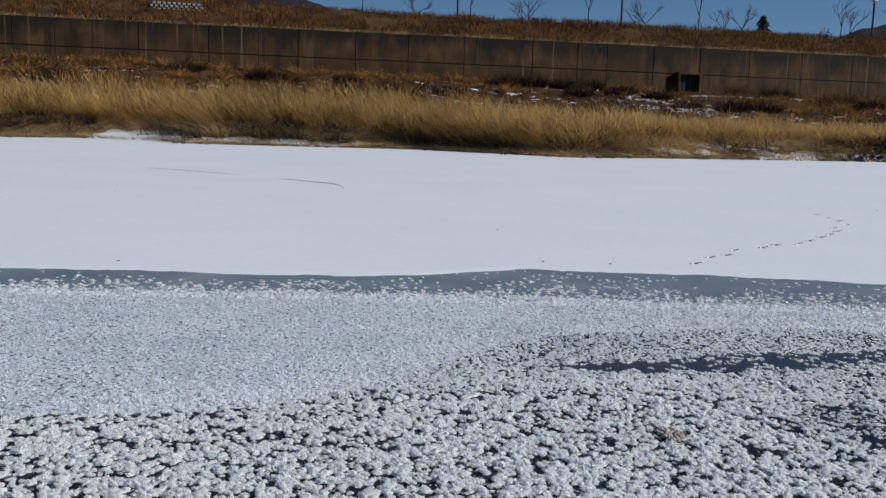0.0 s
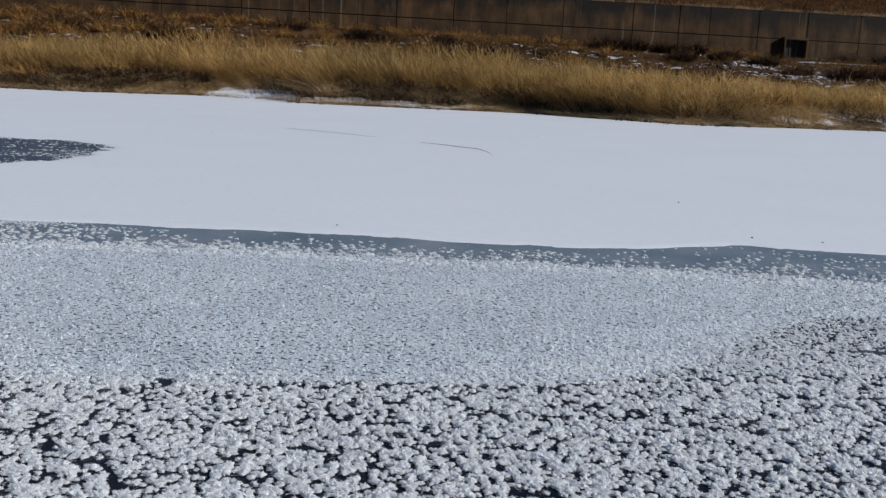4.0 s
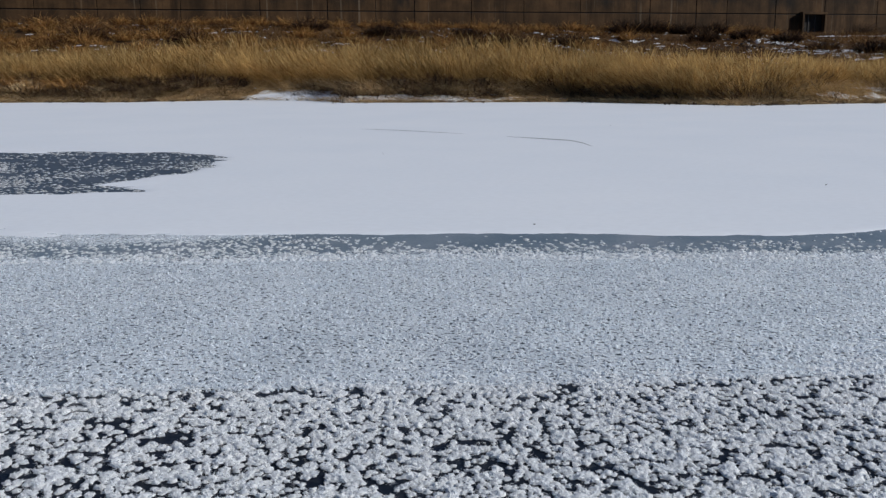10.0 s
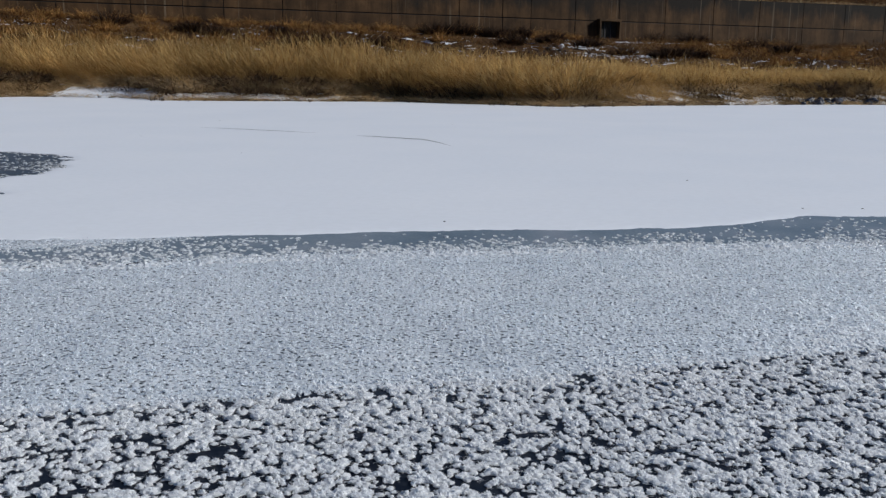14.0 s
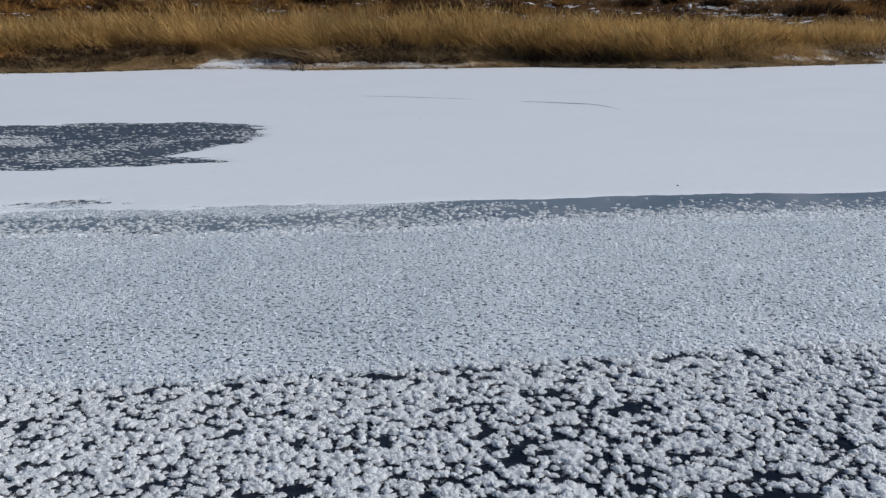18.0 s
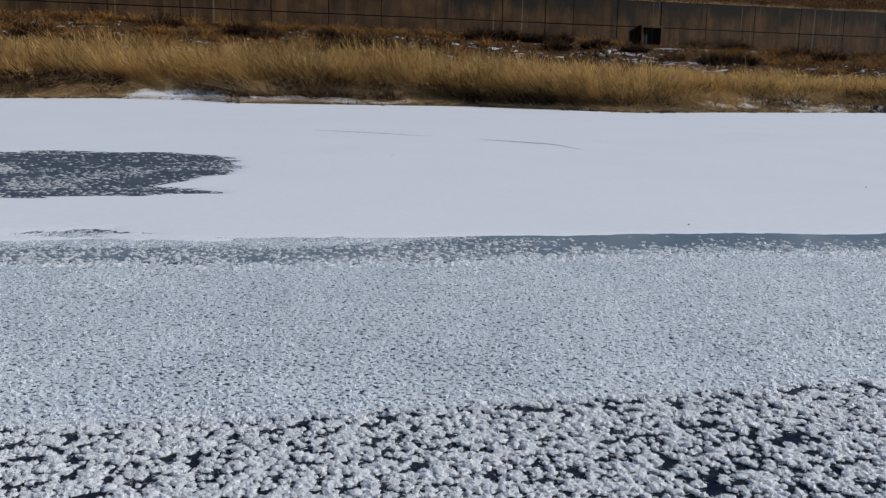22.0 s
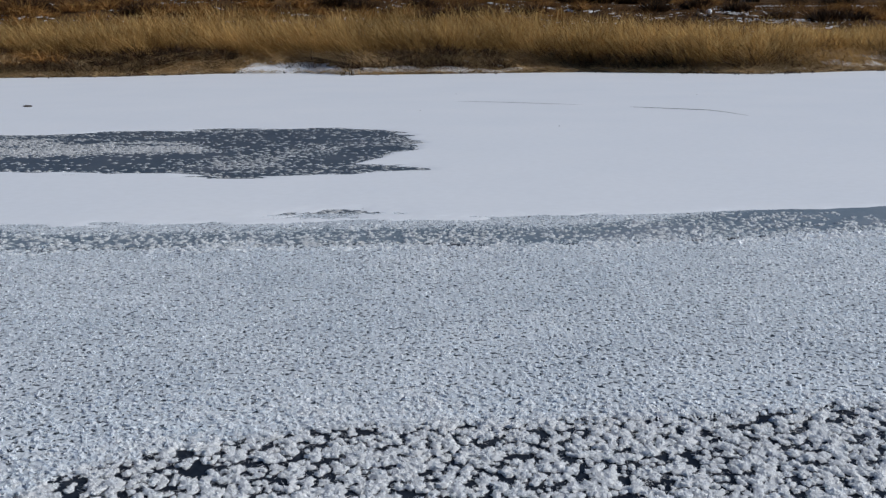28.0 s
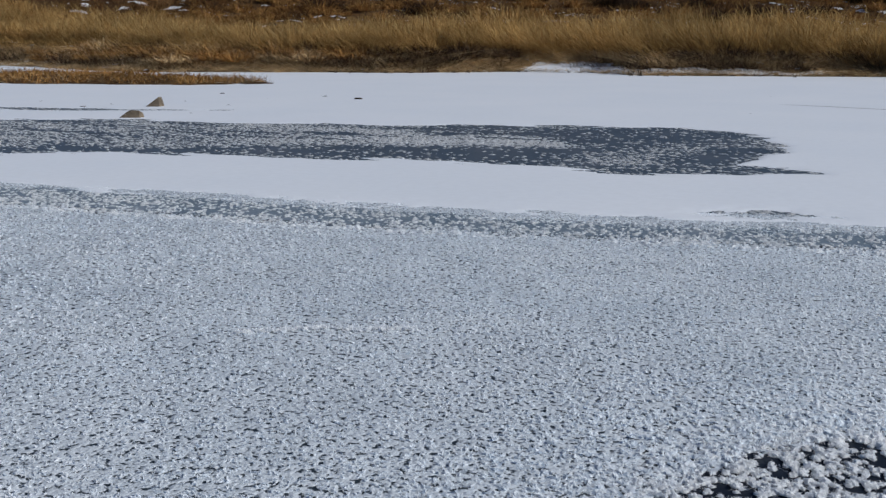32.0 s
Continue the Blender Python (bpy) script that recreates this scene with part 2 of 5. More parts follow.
def fbm(x, y, scale, seed=0, octaves=4):
    total, amp, norm = 0.0, 1.0, 0.0
    for k in range(octaves):
        total = total + amp * vnoise(x, y, scale / 2**k, seed + 13 * k)
        norm += amp
        amp *= 0.5
    return total / norm


def step(a, b, v):
    t = np.clip((v - a) / (b - a), 0, 1)
    return t * t * (3 - 2 * t)


def raw_mesh(name, verts, faces, material, smooth=False):
    """A mesh straight from arrays: faces all with the same number of corners."""
    me = bpy.data.meshes.new(name)
    verts, faces = np.asarray(verts, np.float32), np.asarray(faces, np.int32)
    n, k = faces.shape
    me.vertices.add(len(verts))
    me.vertices.foreach_set("co", verts.ravel())
    me.loops.add(n * k)
    me.loops.foreach_set("vertex_index", faces.ravel())
    me.polygons.add(n)
    me.polygons.foreach_set("loop_start", np.arange(0, n * k, k, dtype=np.int32))
    me.polygons.foreach_set("use_smooth", np.full(n, smooth))
    me.update(calc_edges=True)
    me.materials.append(material)
    return me


def sheet(name, xs, ys, height, material, smooth=True):
    """A grid of points whose y and z are worked out from x and the row."""
    gx, gv = np.meshgrid(xs, ys, indexing="ij")
    X, Y, Z = height(gx, gv)
    verts = np.stack([X, Y, Z], -1).reshape(-1, 3)
    a, b = gx.shape
    i = np.arange(a * b).reshape(a, b)
    quads = np.stack([i[:-1, :-1], i[1:, :-1], i[1:, 1:], i[:-1, 1:]], -1).reshape(-1, 4)
    return new(name, raw_mesh(name, verts, quads, material, smooth))


def scatter_mesh(name, shape_v, shape_f, place, size, turn, material, squash=None, jitter=0.0, lean=None, rng=None, smooth=False):
    """Copies of one small shape joined into one mesh."""
    n, k = len(place), len(shape_v)
    v = np.repeat(shape_v[None], n, 0) * np.ones((n, 1, 1))
    if jitter:
        v = v * (1 + jitter * (rng.random((n, k, 1)) - 0.5) * 2)
    v = v * (size[:, None, None] if size.ndim == 1 else size[:, None, :])
    c, s = np.cos(turn)[:, None], np.sin(turn)[:, None]
    x, y = v[..., 0] * c - v[..., 1] * s, v[..., 0] * s + v[..., 1] * c
    v = np.stack([x, y, v[..., 2]], -1)
    if lean is not None:
        v[..., :2] += lean[:, None, :] * v[..., 2:3]
    v += place[:, None, :]
    f = (np.arange(n) * k)[:, None, None] + shape_f[None]
    return new(name, raw_mesh(name, v.reshape(-1, 3), f.reshape(-1, shape_f.shape[1]), material, smooth))


def spread(x0, x1, y0, y1, cell, rng, jitter=0.9):
    """Points of a shaken grid."""
    gx, gy = np.meshgrid(np.arange(x0, x1, cell), np.arange(y0, y1, cell), indexing="ij")
    x = gx.ravel() + cell * (0.5 + jitter * (rng.random(gx.size) - 0.5))
    y = gy.ravel() + cell * (0.5 + jitter * (rng.random(gx.size) - 0.5))
    return x, y


def part(name, bm, material, parent, label="", smooth=False):
    me = bpy.data.meshes.new(name)
    bm.to_mesh(me)
    bm.free()
    for p in me.polygons:
        p.use_smooth = smooth
    me.materials.append(material)
    ob = new(name, me)
    if parent is not None:
        ob.parent = parent
    return tagged(ob, label) if label else ob


def box(bm, x0, x1, y0, y1, z0, z1, bevel=0.0):
    made = bmesh.ops.create_cube(bm, size=1)["verts"]
    bmesh.ops.transform(bm, verts=made, matrix=Matrix.LocRotScale(((x0 + x1) / 2, (y0 + y1) / 2, (z0 + z1) / 2), None, (x1 - x0, y1 - y0, z1 - z0)))
    if bevel:
        edges = list({e for v in made for e in v.link_edges})
        bmesh.ops.bevel(bm, geom=edges, offset=bevel, segments=1, affect="EDGES")


def tube(bm, a, b, r0, r1, sides=6):
    a, b = Vector(a), Vector(b)
    turn = (b - a).to_track_quat("Z", "Y").to_matrix().to_4x4()
    m = Matrix.Translation((a + b) / 2) @ turn
    bmesh.ops.create_cone(bm, cap_ends=True, segments=sides, radius1=r0, radius2=r1, depth=(b - a).length, matrix=m)


# ---- plan ----
WALL_A, WALL_D = np.array([-43.31, 74.92]), np.array([0.8725, 0.4886])
WALL_N = np.array([-WALL_D[1], WALL_D[0]])
WALL_TURN = math.degrees(math.atan2(WALL_D[1], WALL_D[0]))


def along(s, off, z=0.0):
    """The place s metres along the river wall and off metres behind its face."""
    p = WALL_A + WALL_D * s + WALL_N * off
    return Vector((p[0], p[1], z))


def bank(x):
    """The far shore line of the ice."""
    base = np.interp(x, [-260, -90, -66, -55, -47, -43, -38, -31, -27, -23, -20, -14, -10, -3, 1.5, 6, 10, 20, 60, 260],
                     [10, 30, 40, 37.5, 34, 33, 35.3, 37.5, 40.8, 41.0, 38.4, 40.0, 41.0, 38.6, 41.3, 44.0, 45.8, 49, 64, 140])
    return base + 0.8 * (fbm(x, 0 * np.asarray(x), 5.0, 3) - 0.5)


def wall_y(x):
    return WALL_A[1] + (np.asarray(x) - WALL_A[0]) * WALL_D[1] / WALL_D[0]


def bank_z(x, y):
    """Height of the far bank."""
    b, w = bank(x), wall_y(x)
    w = np.maximum(w, b + 12)
    q = (y - b) / (w - b)
    foot = np.interp(x, [-90, -43, -8, 5, 30, 80], [5.6, 5.4, 4.75, 4.5, 4.5, 4.6])
    z = 0.10 * step(0, 0.6, y - b) + 0.45 * step(0.5, 3.5, y - b) + (foot - 0.55) * np.clip(q, 0, 1) ** 1.35
    bumps = 1.1 * (fbm(x, y, 5.0, 8) - 0.5) * step(4, 12, y - b) * (1 - step(0.82, 1.0, q))
    return z + bumps - 0.25 * (1 - step(-1.0, 0.1, y - b))


SNOW_X = [-40, -30, -24, -18.9, -17.4, -16.1, -14.7, -13.6, -12.5, -11.6, -11.0, -9.6, -8.8, -7.9, -7.2, -6.3, -5.3, -4.6, -4.0, -3.3, -2.6, -2.0, -1.5, -1.1, -0.2, 0.9, 1.7, 2.5, 6, 14]
SNOW_Y = [2.8, 3.6, 4.18, 4.57, 4.77, 5.01, 5.16, 5.31, 5.42, 5.74, 5.97, 6.24, 6.42, 6.66, 6.92, 7.16, 7.49, 7.69, 7.76, 7.89, 8.15, 8.5, 8.9, 9.15, 9.3, 9.5, 9.55, 9.5, 9.4, 9.3]
BAND_X = [-40, -25, -18.3, -15.6, -13.4, -11.4, -9.8, -8.9, -7.5, -6.1, -4.2, -2.5, -1.1, 0.3, 2.0, 6, 14]
BAND_Y = [2.2, 3.2, 3.94, 4.29, 4.58, 5.03, 5.43, 5.44, 5.87, 6.41, 6.99, 7.45, 7.75, 8.05, 8.4, 8.6, 8.6]


def snow_edge(x):
    return np.interp(x, SNOW_X, SNOW_Y) + 0.10 * (fbm(x, 0 * np.asarray(x), 0.8, 5) - 0.5)


def band_low(x):
    """Where the bare band of ice gives way to frost, towards the near shore."""
    return np.interp(x, BAND_X, BAND_Y)


def hole(x, y):
    """Above zero inside the bare patch of ice, in metres from its rim."""
    top = np.interp(x, [-60, -40, -26, -24.2, -21.8, -19.4, -17.5, -15.5, -13.6, -12.6, -11.9, -11.45], [6.5, 8.4, 11.3, 12.1, 12.7, 13.2, 14.0, 14.9, 15.3, 14.9, 14.1, 13.0])
    low = np.interp(x, [-60, -40, -26, -21.3, -19.8, -18.4, -16.6, -15.2, -13.6, -12.5, -11.8, -11.3], [-1.0, 2.0, 5.8, 7.2, 7.85, 8.5, 8.75, 9.2, 9.2, 9.25, 10.3, 12.3])
    main = np.minimum(np.minimum(top - y, y - low), (-11.5 - x) * 1.5)
    finger = np.minimum((y - (9.3 + 0.55 * (x + 12.2))) * 0.9, np.minimum((10.55 + 0.1 * (x + 11) - y) * 0.9, np.minimum((-11.05 - x) * 0.8, (x + 13.2) * 0.8)))
    return np.maximum(main, finger)


def bare(x, y):
    """Above zero where the wind has swept the ice free of snow."""
    x, y = x - 0.24, y + np.interp(x, [-30, -24, -20, -12], [0.36, 0.36, 0.46, 0.60])
    ragged = (fbm(x * 0.45, y, 0.55, 21) - 0.5)
    a = hole(x, y) + 0.9 * ragged + 0.8 * (fbm(x * 0.22, y, 0.22, 23, 3) - 0.5) - 0.15
    smudge = 0.10 - np.hypot((x + 11.0) * 0.48, (y - 7.05 - 0.22 * (x + 11.05))) + 0.22 * ragged + 0.30 * (fbm(x * 0.6, y, 0.07, 29, 2) - 0.5)
    streak = 0.25 - np.hypot((x + 30.0) * 0.10, (y - 13.0 - 0.30 * (x + 30))) + 0.9 * ragged
    wisp = 0.10 - np.hypot((x + 26.0) * 0.09, (y - 14.2 - 0.42 * (x + 26))) + 0.35 * ragged
    return np.maximum(np.maximum(a, smudge), np.maximum(streak, wisp))


# ---- ground, ice and snow ----
rng = np.random.default_rng(4)
xs = np.concatenate([np.linspace(-1500, -120, 24), np.linspace(-110, -60, 40), np.linspace(-59.5, 30, 240), np.linspace(31, 100, 50), np.linspace(120, 1500, 24)])


def ground_shape(gx, gv):
    b = bank(gx)
    w = np.maximum(wall_y(gx), b + 12)
    Y = np.where(gv <= 0, b + gv, np.where(gv <= 1, b + gv * (w - b), w + (gv - 1) * 60))
    Z = np.where(gv <= 1, bank_z(gx, Y), bank_z(gx, w) - 1.0 * step(1.0, 1.02, gv))
    Z = np.where(gv < -1, -0.4, Z)
    return gx, Y, Z


rows = np.concatenate([[-2500, -60, -2], np.linspace(-1, 0, 4), np.linspace(0.004, 0.12, 26), np.linspace(0.13, 1, 70), [1.03, 1.5, 6, 40]])
ground = tagged(sheet("ground", xs, rows, ground_shape, SOIL), "brown soil and plant litter of the river bank", "ground", kind="structure")

ice = tagged(sheet("river_ice", np.linspace(-220, 160, 60), np.linspace(-40, 1.5, 12),
                   lambda gx, gv: (gx, np.where(gv < 0, gv, bank(gx) + gv), 0 * gx), ICE),
             "dark bare river ice, smooth and slightly cloudy", "ice", kind="structure")


def band_shape(gx, gv):
    e, l = snow_edge(gx) + 0.4, band_low(gx) - 0.25
    Y = l + gv * (e - l)
    Z = 0.002 + 0 * gx
    Z = np.where((gv == 0), -0.004, Z)
    return gx, Y, Z


band = tagged(sheet("cloudy_ice_band", np.linspace(-40, 14, 200), np.linspace(0, 1, 8), band_shape, CLOUDY),
              "blue-grey cloudy ice along the edge of the snow", "ice", kind="structure")


def patch_shape(gx, gv):
    edge = 0.16 * (fbm(gx, 0 * gx, 1.5, 27) - 0.5)
    return gx, 4 + gv * 13 + edge, 0.001 + 0 * gx


tagged(sheet("grey_ice_patch", np.linspace(-46, -10.2, 40), np.linspace(0, 1, 14), patch_shape, GREYICE), "dark grey ice swept free of snow", "ice", kind="structure")


def snow_shape(gx, gv):
    e = snow_edge(gx)
    far = bank(gx) + 0.5
    Y = np.where(gv < 20, e - 0.45 + gv, e - 0.45 + 20 + (gv - 20) / 20 * (far - e - 19.55))
    d = Y - e
    ragged = 0.30 * (fbm(gx * 0.5, Y, 0.30, 31) - 0.5) + 0.10 * (fbm(gx, Y, 0.05, 37, 2) - 0.5)
    soft = np.interp(gx, [-40, -9.2, -7.4, 20], [1.0, 1.0, 0.35, 0.25])
    cover = np.minimum(d + ragged * soft * 2.1, -bare(gx, Y))
    Z = 0.022 * step(-0.06, 0.30, cover) - 0.010 + 0.016 * (fbm(gx * 0.5, Y, 2.2, 41) - 0.5) * step(0.3, 1.5, cover)
    Z = np.where(gv == 0, -0.02, Z)
    return gx, Y, Z


snow_x = np.concatenate([np.linspace(-220, -62, 60), np.arange(-60, -30, 0.35), np.arange(-30, 4, 0.065), np.arange(4, 14, 0.25), np.linspace(15, 160, 70)])
snow_v = np.concatenate([np.arange(0, 0.9, 0.03), np.arange(0.9, 11, 0.08), np.arange(11, 20, 0.4), np.linspace(20, 40, 24)])
snow = tagged(sheet("snow_cover", snow_x, snow_v, snow_shape, SNOW), "thin smooth wind-packed snow lying on the ice", "snow", kind="structure")

# ---- frost on the ice ----
COARSE_X = [-14, -10.75, -10.5, -10.3, -10.05, -9.7, -9.2, -8.6, -7.9, -6.5, -5.8, -5.0, -4.3, -3.5, -3.0, -2.2, -1.45, -0.6, 0.2, 6]
COARSE_Y = [-9, -6.5, 0.35, 0.85, 1.25, 1.55, 1.76, 1.92, 2.06, 2.55, 2.80, 3.10, 3.33, 3.62, 3.83, 4.12, 4.6, 4.95, 5.2, 5.4]
MID_X = [-30, -3.2, -2.6, -2.2, -1.8, -1.2, -0.5, 0.7, 1.8, 6]
MID_Y = [-9, 3.6, 4.4, 4.8, 5.3, 6.0, 6.5, 7.15, 7.4, 7.6]
NEAR_X, NEAR_Y = [-30, -18, -13, -11.2, -9.7, -8, -6, -4, -2, 0, 1.2, 4], [-4.0, -2.2, -0.9, -0.4, 0.2, 0.6, 1.0, 1.4, 2.0, 2.9, 3.4, 4.4]
STRIP_X = [-40, -24, -16.9, -14.8, -13.1, -11.65, -10.3, -9.3, -8.4, -7.76, -7.3, -6.8, -6.0, 4]
STRIP_Y = [2.5, 3.75, 4.67, 4.78, 4.99, 5.22, 5.52, 5.72, 6.02, 6.45, 6.79, 7.2, 7.6, 12.0]


def pool(x, y):
    """Above zero on the long dark patch of clear ice near the shore."""
    mid = np.interp(x, [-0.9, -0.5, 0.0, 0.45, 1.0, 1.6, 3.0, 6], [5.45, 5.58, 5.74, 5.98, 6.18, 6.5, 6.9, 7.6])
    wide = np.interp(x, [-0.9, -0.55, 0.0, 0.8, 1.6, 6], [-0.1, 0.03, 0.16, 0.22, 0.20, 0.25])
    return wide - np.abs(y - mid) + 0.22 * (fbm(x, y, 0.30, 51) - 0.5)


def lens_shape(gx, gv):
    mid = np.interp(gx, [-0.9, -0.5, 0.0, 0.45, 1.0, 1.6, 3.0, 6], [5.45, 5.58, 5.74, 5.98, 6.18, 6.5, 6.9, 7.6])
    wide = np.interp(gx, [-0.7, -0.5, 0.0, 0.8, 6], [0.0, 0.10, 0.25, 0.30, 0.32]) * (0.8 + 0.4 * vnoise(gx, gv, 0.3, 53))
    return gx, mid + 0.06 + gv * wide, 0.0012 + 0 * gx


tagged(sheet("cloudy_ice_lens", np.linspace(-0.7, 5.0, 70), np.linspace(-1, 1, 5), lens_shape, LENSICE), "dim blue cloudy ice in the open patch", "ice", kind="structure")


def sparse(x, y):
    """How far the frost flowers thin out on the clear ice below the dark patch."""
    mid = np.interp(x, [-0.9, 0.0, 1.0, 3.0], [5.5, 5.7, 6.2, 6.9])
    return step(-0.25, 0.55, x - 0.55 * np.clip(mid - y, 0, 2) + 0.5 * (fbm(x, y, 0.5, 57) - 0.5)) * step(0.15, -0.15, y - mid)


def flakes(name, x, y, z, r, count, material, rise=0.0, top=1.0, thin=0.30, inner=0.45, squat=1.0):
    """Sprays of thin ice blades: each one a narrow triangle that points out from the middle of its spray."""
    n = len(x) * count
    az = rng.random(n) * 2 * np.pi
    el = np.arcsin(rise + (top - rise) * rng.random(n))
    out = np.stack([np.cos(el) * np.cos(az), np.cos(el) * np.sin(az), np.sin(el) * squat], -1)
    side = np.cross(out, rng.standard_normal((n, 3)))
    side /= np.linalg.norm(side, axis=1, keepdims=True)
    rr = np.repeat(r, count)
    long = rr * (0.80 + 0.45 * rng.random(n))
    wide = rr * thin * (0.6 + 0.8 * rng.random(n))
    base = np.stack([np.repeat(x, count), np.repeat(y, count), np.repeat(z, count)], -1)
    foot = base + out * (inner * rr)[:, None]
    verts = np.stack([foot + side * wide[:, None], foot - side * wide[:, None], base + out * long[:, None]], 1).reshape(-1, 3)
    return new(name, raw_mesh(name, verts, np.arange(3 * n).reshape(n, 3), material))


def dome_shape():
    """A crinkled cap: two rings and a crown."""
    ring = 8
    a = np.arange(ring) * 2 * np.pi / ring
    out = np.where(np.arange(ring) % 2, 1.06, 0.86)
    low = np.stack([out * np.cos(a), out * np.sin(a), 0 * a], -1)
    high = np.stack([0.80 * out[::-1] * np.cos(a + 0.4), 0.80 * out[::-1] * np.sin(a + 0.4), 0 * a + 0.62], -1)
    v = np.concatenate([low, high, [[0, 0, 1.0]]])
    f = []
    for k in range(ring):
        m = (k + 1) % ring
        f += [[k, m, ring + k], [m, ring + m, ring + k], [ring + k, ring + m, 2 * ring]]
    return v, np.array(f)


def frost_clusters(cell, fine):
    """Where the frost flowers sit: knots of a few lobes, closer or wider apart, smaller away from the near shore."""
    x, y = spread(-11.6, 3.6, -0.6, 7.7, cell, rng, 0.95)
    line = np.interp(x, COARSE_X, COARSE_Y) + 0.10 * (fbm(x, y, 0.4, 61) - 0.5)
    mid = np.interp(x, MID_X, MID_Y) + 0.35 * (fbm(x, y, 0.5, 63) - 0.5)
    near = np.interp(x, NEAR_X, NEAR_Y)
    past = y - line
    thin_out = sparse(x, y)
    big = past < 0
    wedge = ~big & (y < mid)
    end = step(-8.4, -9.6, x)
    fringe = ~big & ~wedge & (rng.random(len(x)) < np.exp(-past / (0.07 + 0.75 * end)) * 0.9)
    small = (thin_out > 0.5) | (wedge & (past > 0.12)) | fringe
    gaps = 0.50 * vnoise(x * 0.62, y * 1.15, 0.095, 65) + 0.30 * rng.random(len(x)) + 0.35 * (fbm(x, y, 0.6, 66) - 0.4)
    rim = np.exp(-((past + 0.05) / 0.04) ** 2) * step(0.2, -0.6, x) * step(-9.6, -8.6, x) * step(0.35, 0.65, vnoise(x, y * 0.5, 0.10, 69))
    limit = np.interp(x, [-10.5, -9, -8, -5, -3, 0], [0.17, 0.21, 0.21, 0.185, 0.120, 0.090]) + 0.30 * rim + 0.15 * thin_out - wedge * np.interp(x, [-3, -1.6, -0.6, 0.2], [0.30, 0.24, 0.13, 0.04]) - 0.3 * fringe
    clear = pool(x, y)
    keep = (big | wedge | fringe) & (y > near) & (gaps > limit) & (small == fine)
    keep &= (clear < 0) | (rng.random(len(x)) < 0.08 + 0.22 * step(0.1, 0.5, x) * step(0.06, 0.20, 0.30 - clear + 0.35 * (fbm(x, y, 0.25, 58) - 0.5)))
    shrink = np.where(wedge, np.interp(past / np.maximum(mid - line, 0.05), [0, 0.35, 1.0], [0.85, 0.68, 0.50]), 1.0)
    shrink = np.where(fringe, 0.70 - 0.25 * step(0.1, 0.9, past), shrink) * (1 - 0.40 * thin_out * ~wedge)
    return x[keep], y[keep], shrink[keep] * (0.72 + 0.56 * rng.random(int(keep.sum())))


def frost_lobes():
    """Frost flowers: each a fluffy heap of small lobes bristling with blades of ice."""
    whole = [frost_clusters(0.060, False), frost_clusters(0.040, True)]
    cx, cy, grow = (np.concatenate(v) for v in zip(*whole))
    count = np.clip(np.round(rng.normal(5.0, 1.4, len(cx)) * np.clip(grow, 0.5, 1.2)), 1, 7).astype(int)
    own = np.repeat(np.arange(len(cx)), count)
    g = grow[own]
    a, q = rng.random(len(own)) * 2 * np.pi, np.sqrt(rng.random(len(own)))
    reach = 0.040 * g * q
    x, y = cx[own] + reach * np.cos(a) * 1.15, cy[own] + reach * np.sin(a)
    r = g * (0.0135 + 0.0090 * rng.random(len(own))) * (1.15 - 0.30 * q)
    z = 0.001 + g * 0.006 * (1 - q) * rng.random(len(own))
    high = r * (0.46 + 0.10 * rng.random(len(own)))
    small = g < 0.72
    for pick, (v, f), blades, broad in ((~small, dome_shape(), 26, 0.20), (small, low_tuft(), 12, 0.27)):
        size = np.stack([r * 0.92, r * 0.92, high], -1)[pick]
        core = scatter_mesh("frost_flowers", v, f, np.stack([x, y, z], -1)[pick], size, rng.random(int(pick.sum())) * 6.3, FROST, jitter=0.34, rng=rng)
        tagged(core, "white fluffy frost flowers with dark ice between them", "frost", kind="stuff")
        spray = flakes("frost_blades", x[pick], y[pick], z[pick], r[pick] * 1.16, blades, FROST, 0.0, 1.0, broad, 0.30, 0.68)
        tagged(spray, "fine white ice blades bristling from the frost flowers", "frost", kind="stuff")
    low = flakes("frost_needles", cx, cy, 0.002 + 0 * cx, 0.040 * grow, 11, FROST, 0.02, 0.12, 0.026, 0.40, 1.0)
    tagged(low, "thin feathers of frost spreading over the dark ice", "frost", kind="stuff")


def low_tuft():
    """The smallest pad: a ragged six-cornered cap."""
    a = np.arange(6) * np.pi / 3
    out = np.where(np.arange(6) % 2, 1.0, 0.72)
    v = np.concatenate([np.stack([out * np.cos(a), out * np.sin(a), 0 * a], -1), [[0.05, 0.0, 1.0]]])
    return v, np.array([[n, (n + 1) % 6, 6] for n in range(6)])


def felt_cover(x, y):
    """How much of the ice the fine frost hides, 0 to 1."""
    low = band_low(x) - 0.10 * step(-6, -10, x)
    fade = step(-0.22, 0.26, low - y + 0.35 * (fbm(x * 0.6, y, 0.3, 75) - 0.5))
    strip = np.interp(x, STRIP_X, STRIP_Y)
    upper = step(-0.10, 0.34, y - strip + 0.30 * (fbm(x * 0.6, y, 0.25, 77) - 0.5)) * step(-5.9, -7.4, x)
    return np.maximum(fade, upper * (0.74 + 0.26 * step(-0.3, 0.1, y - snow_edge(x))))


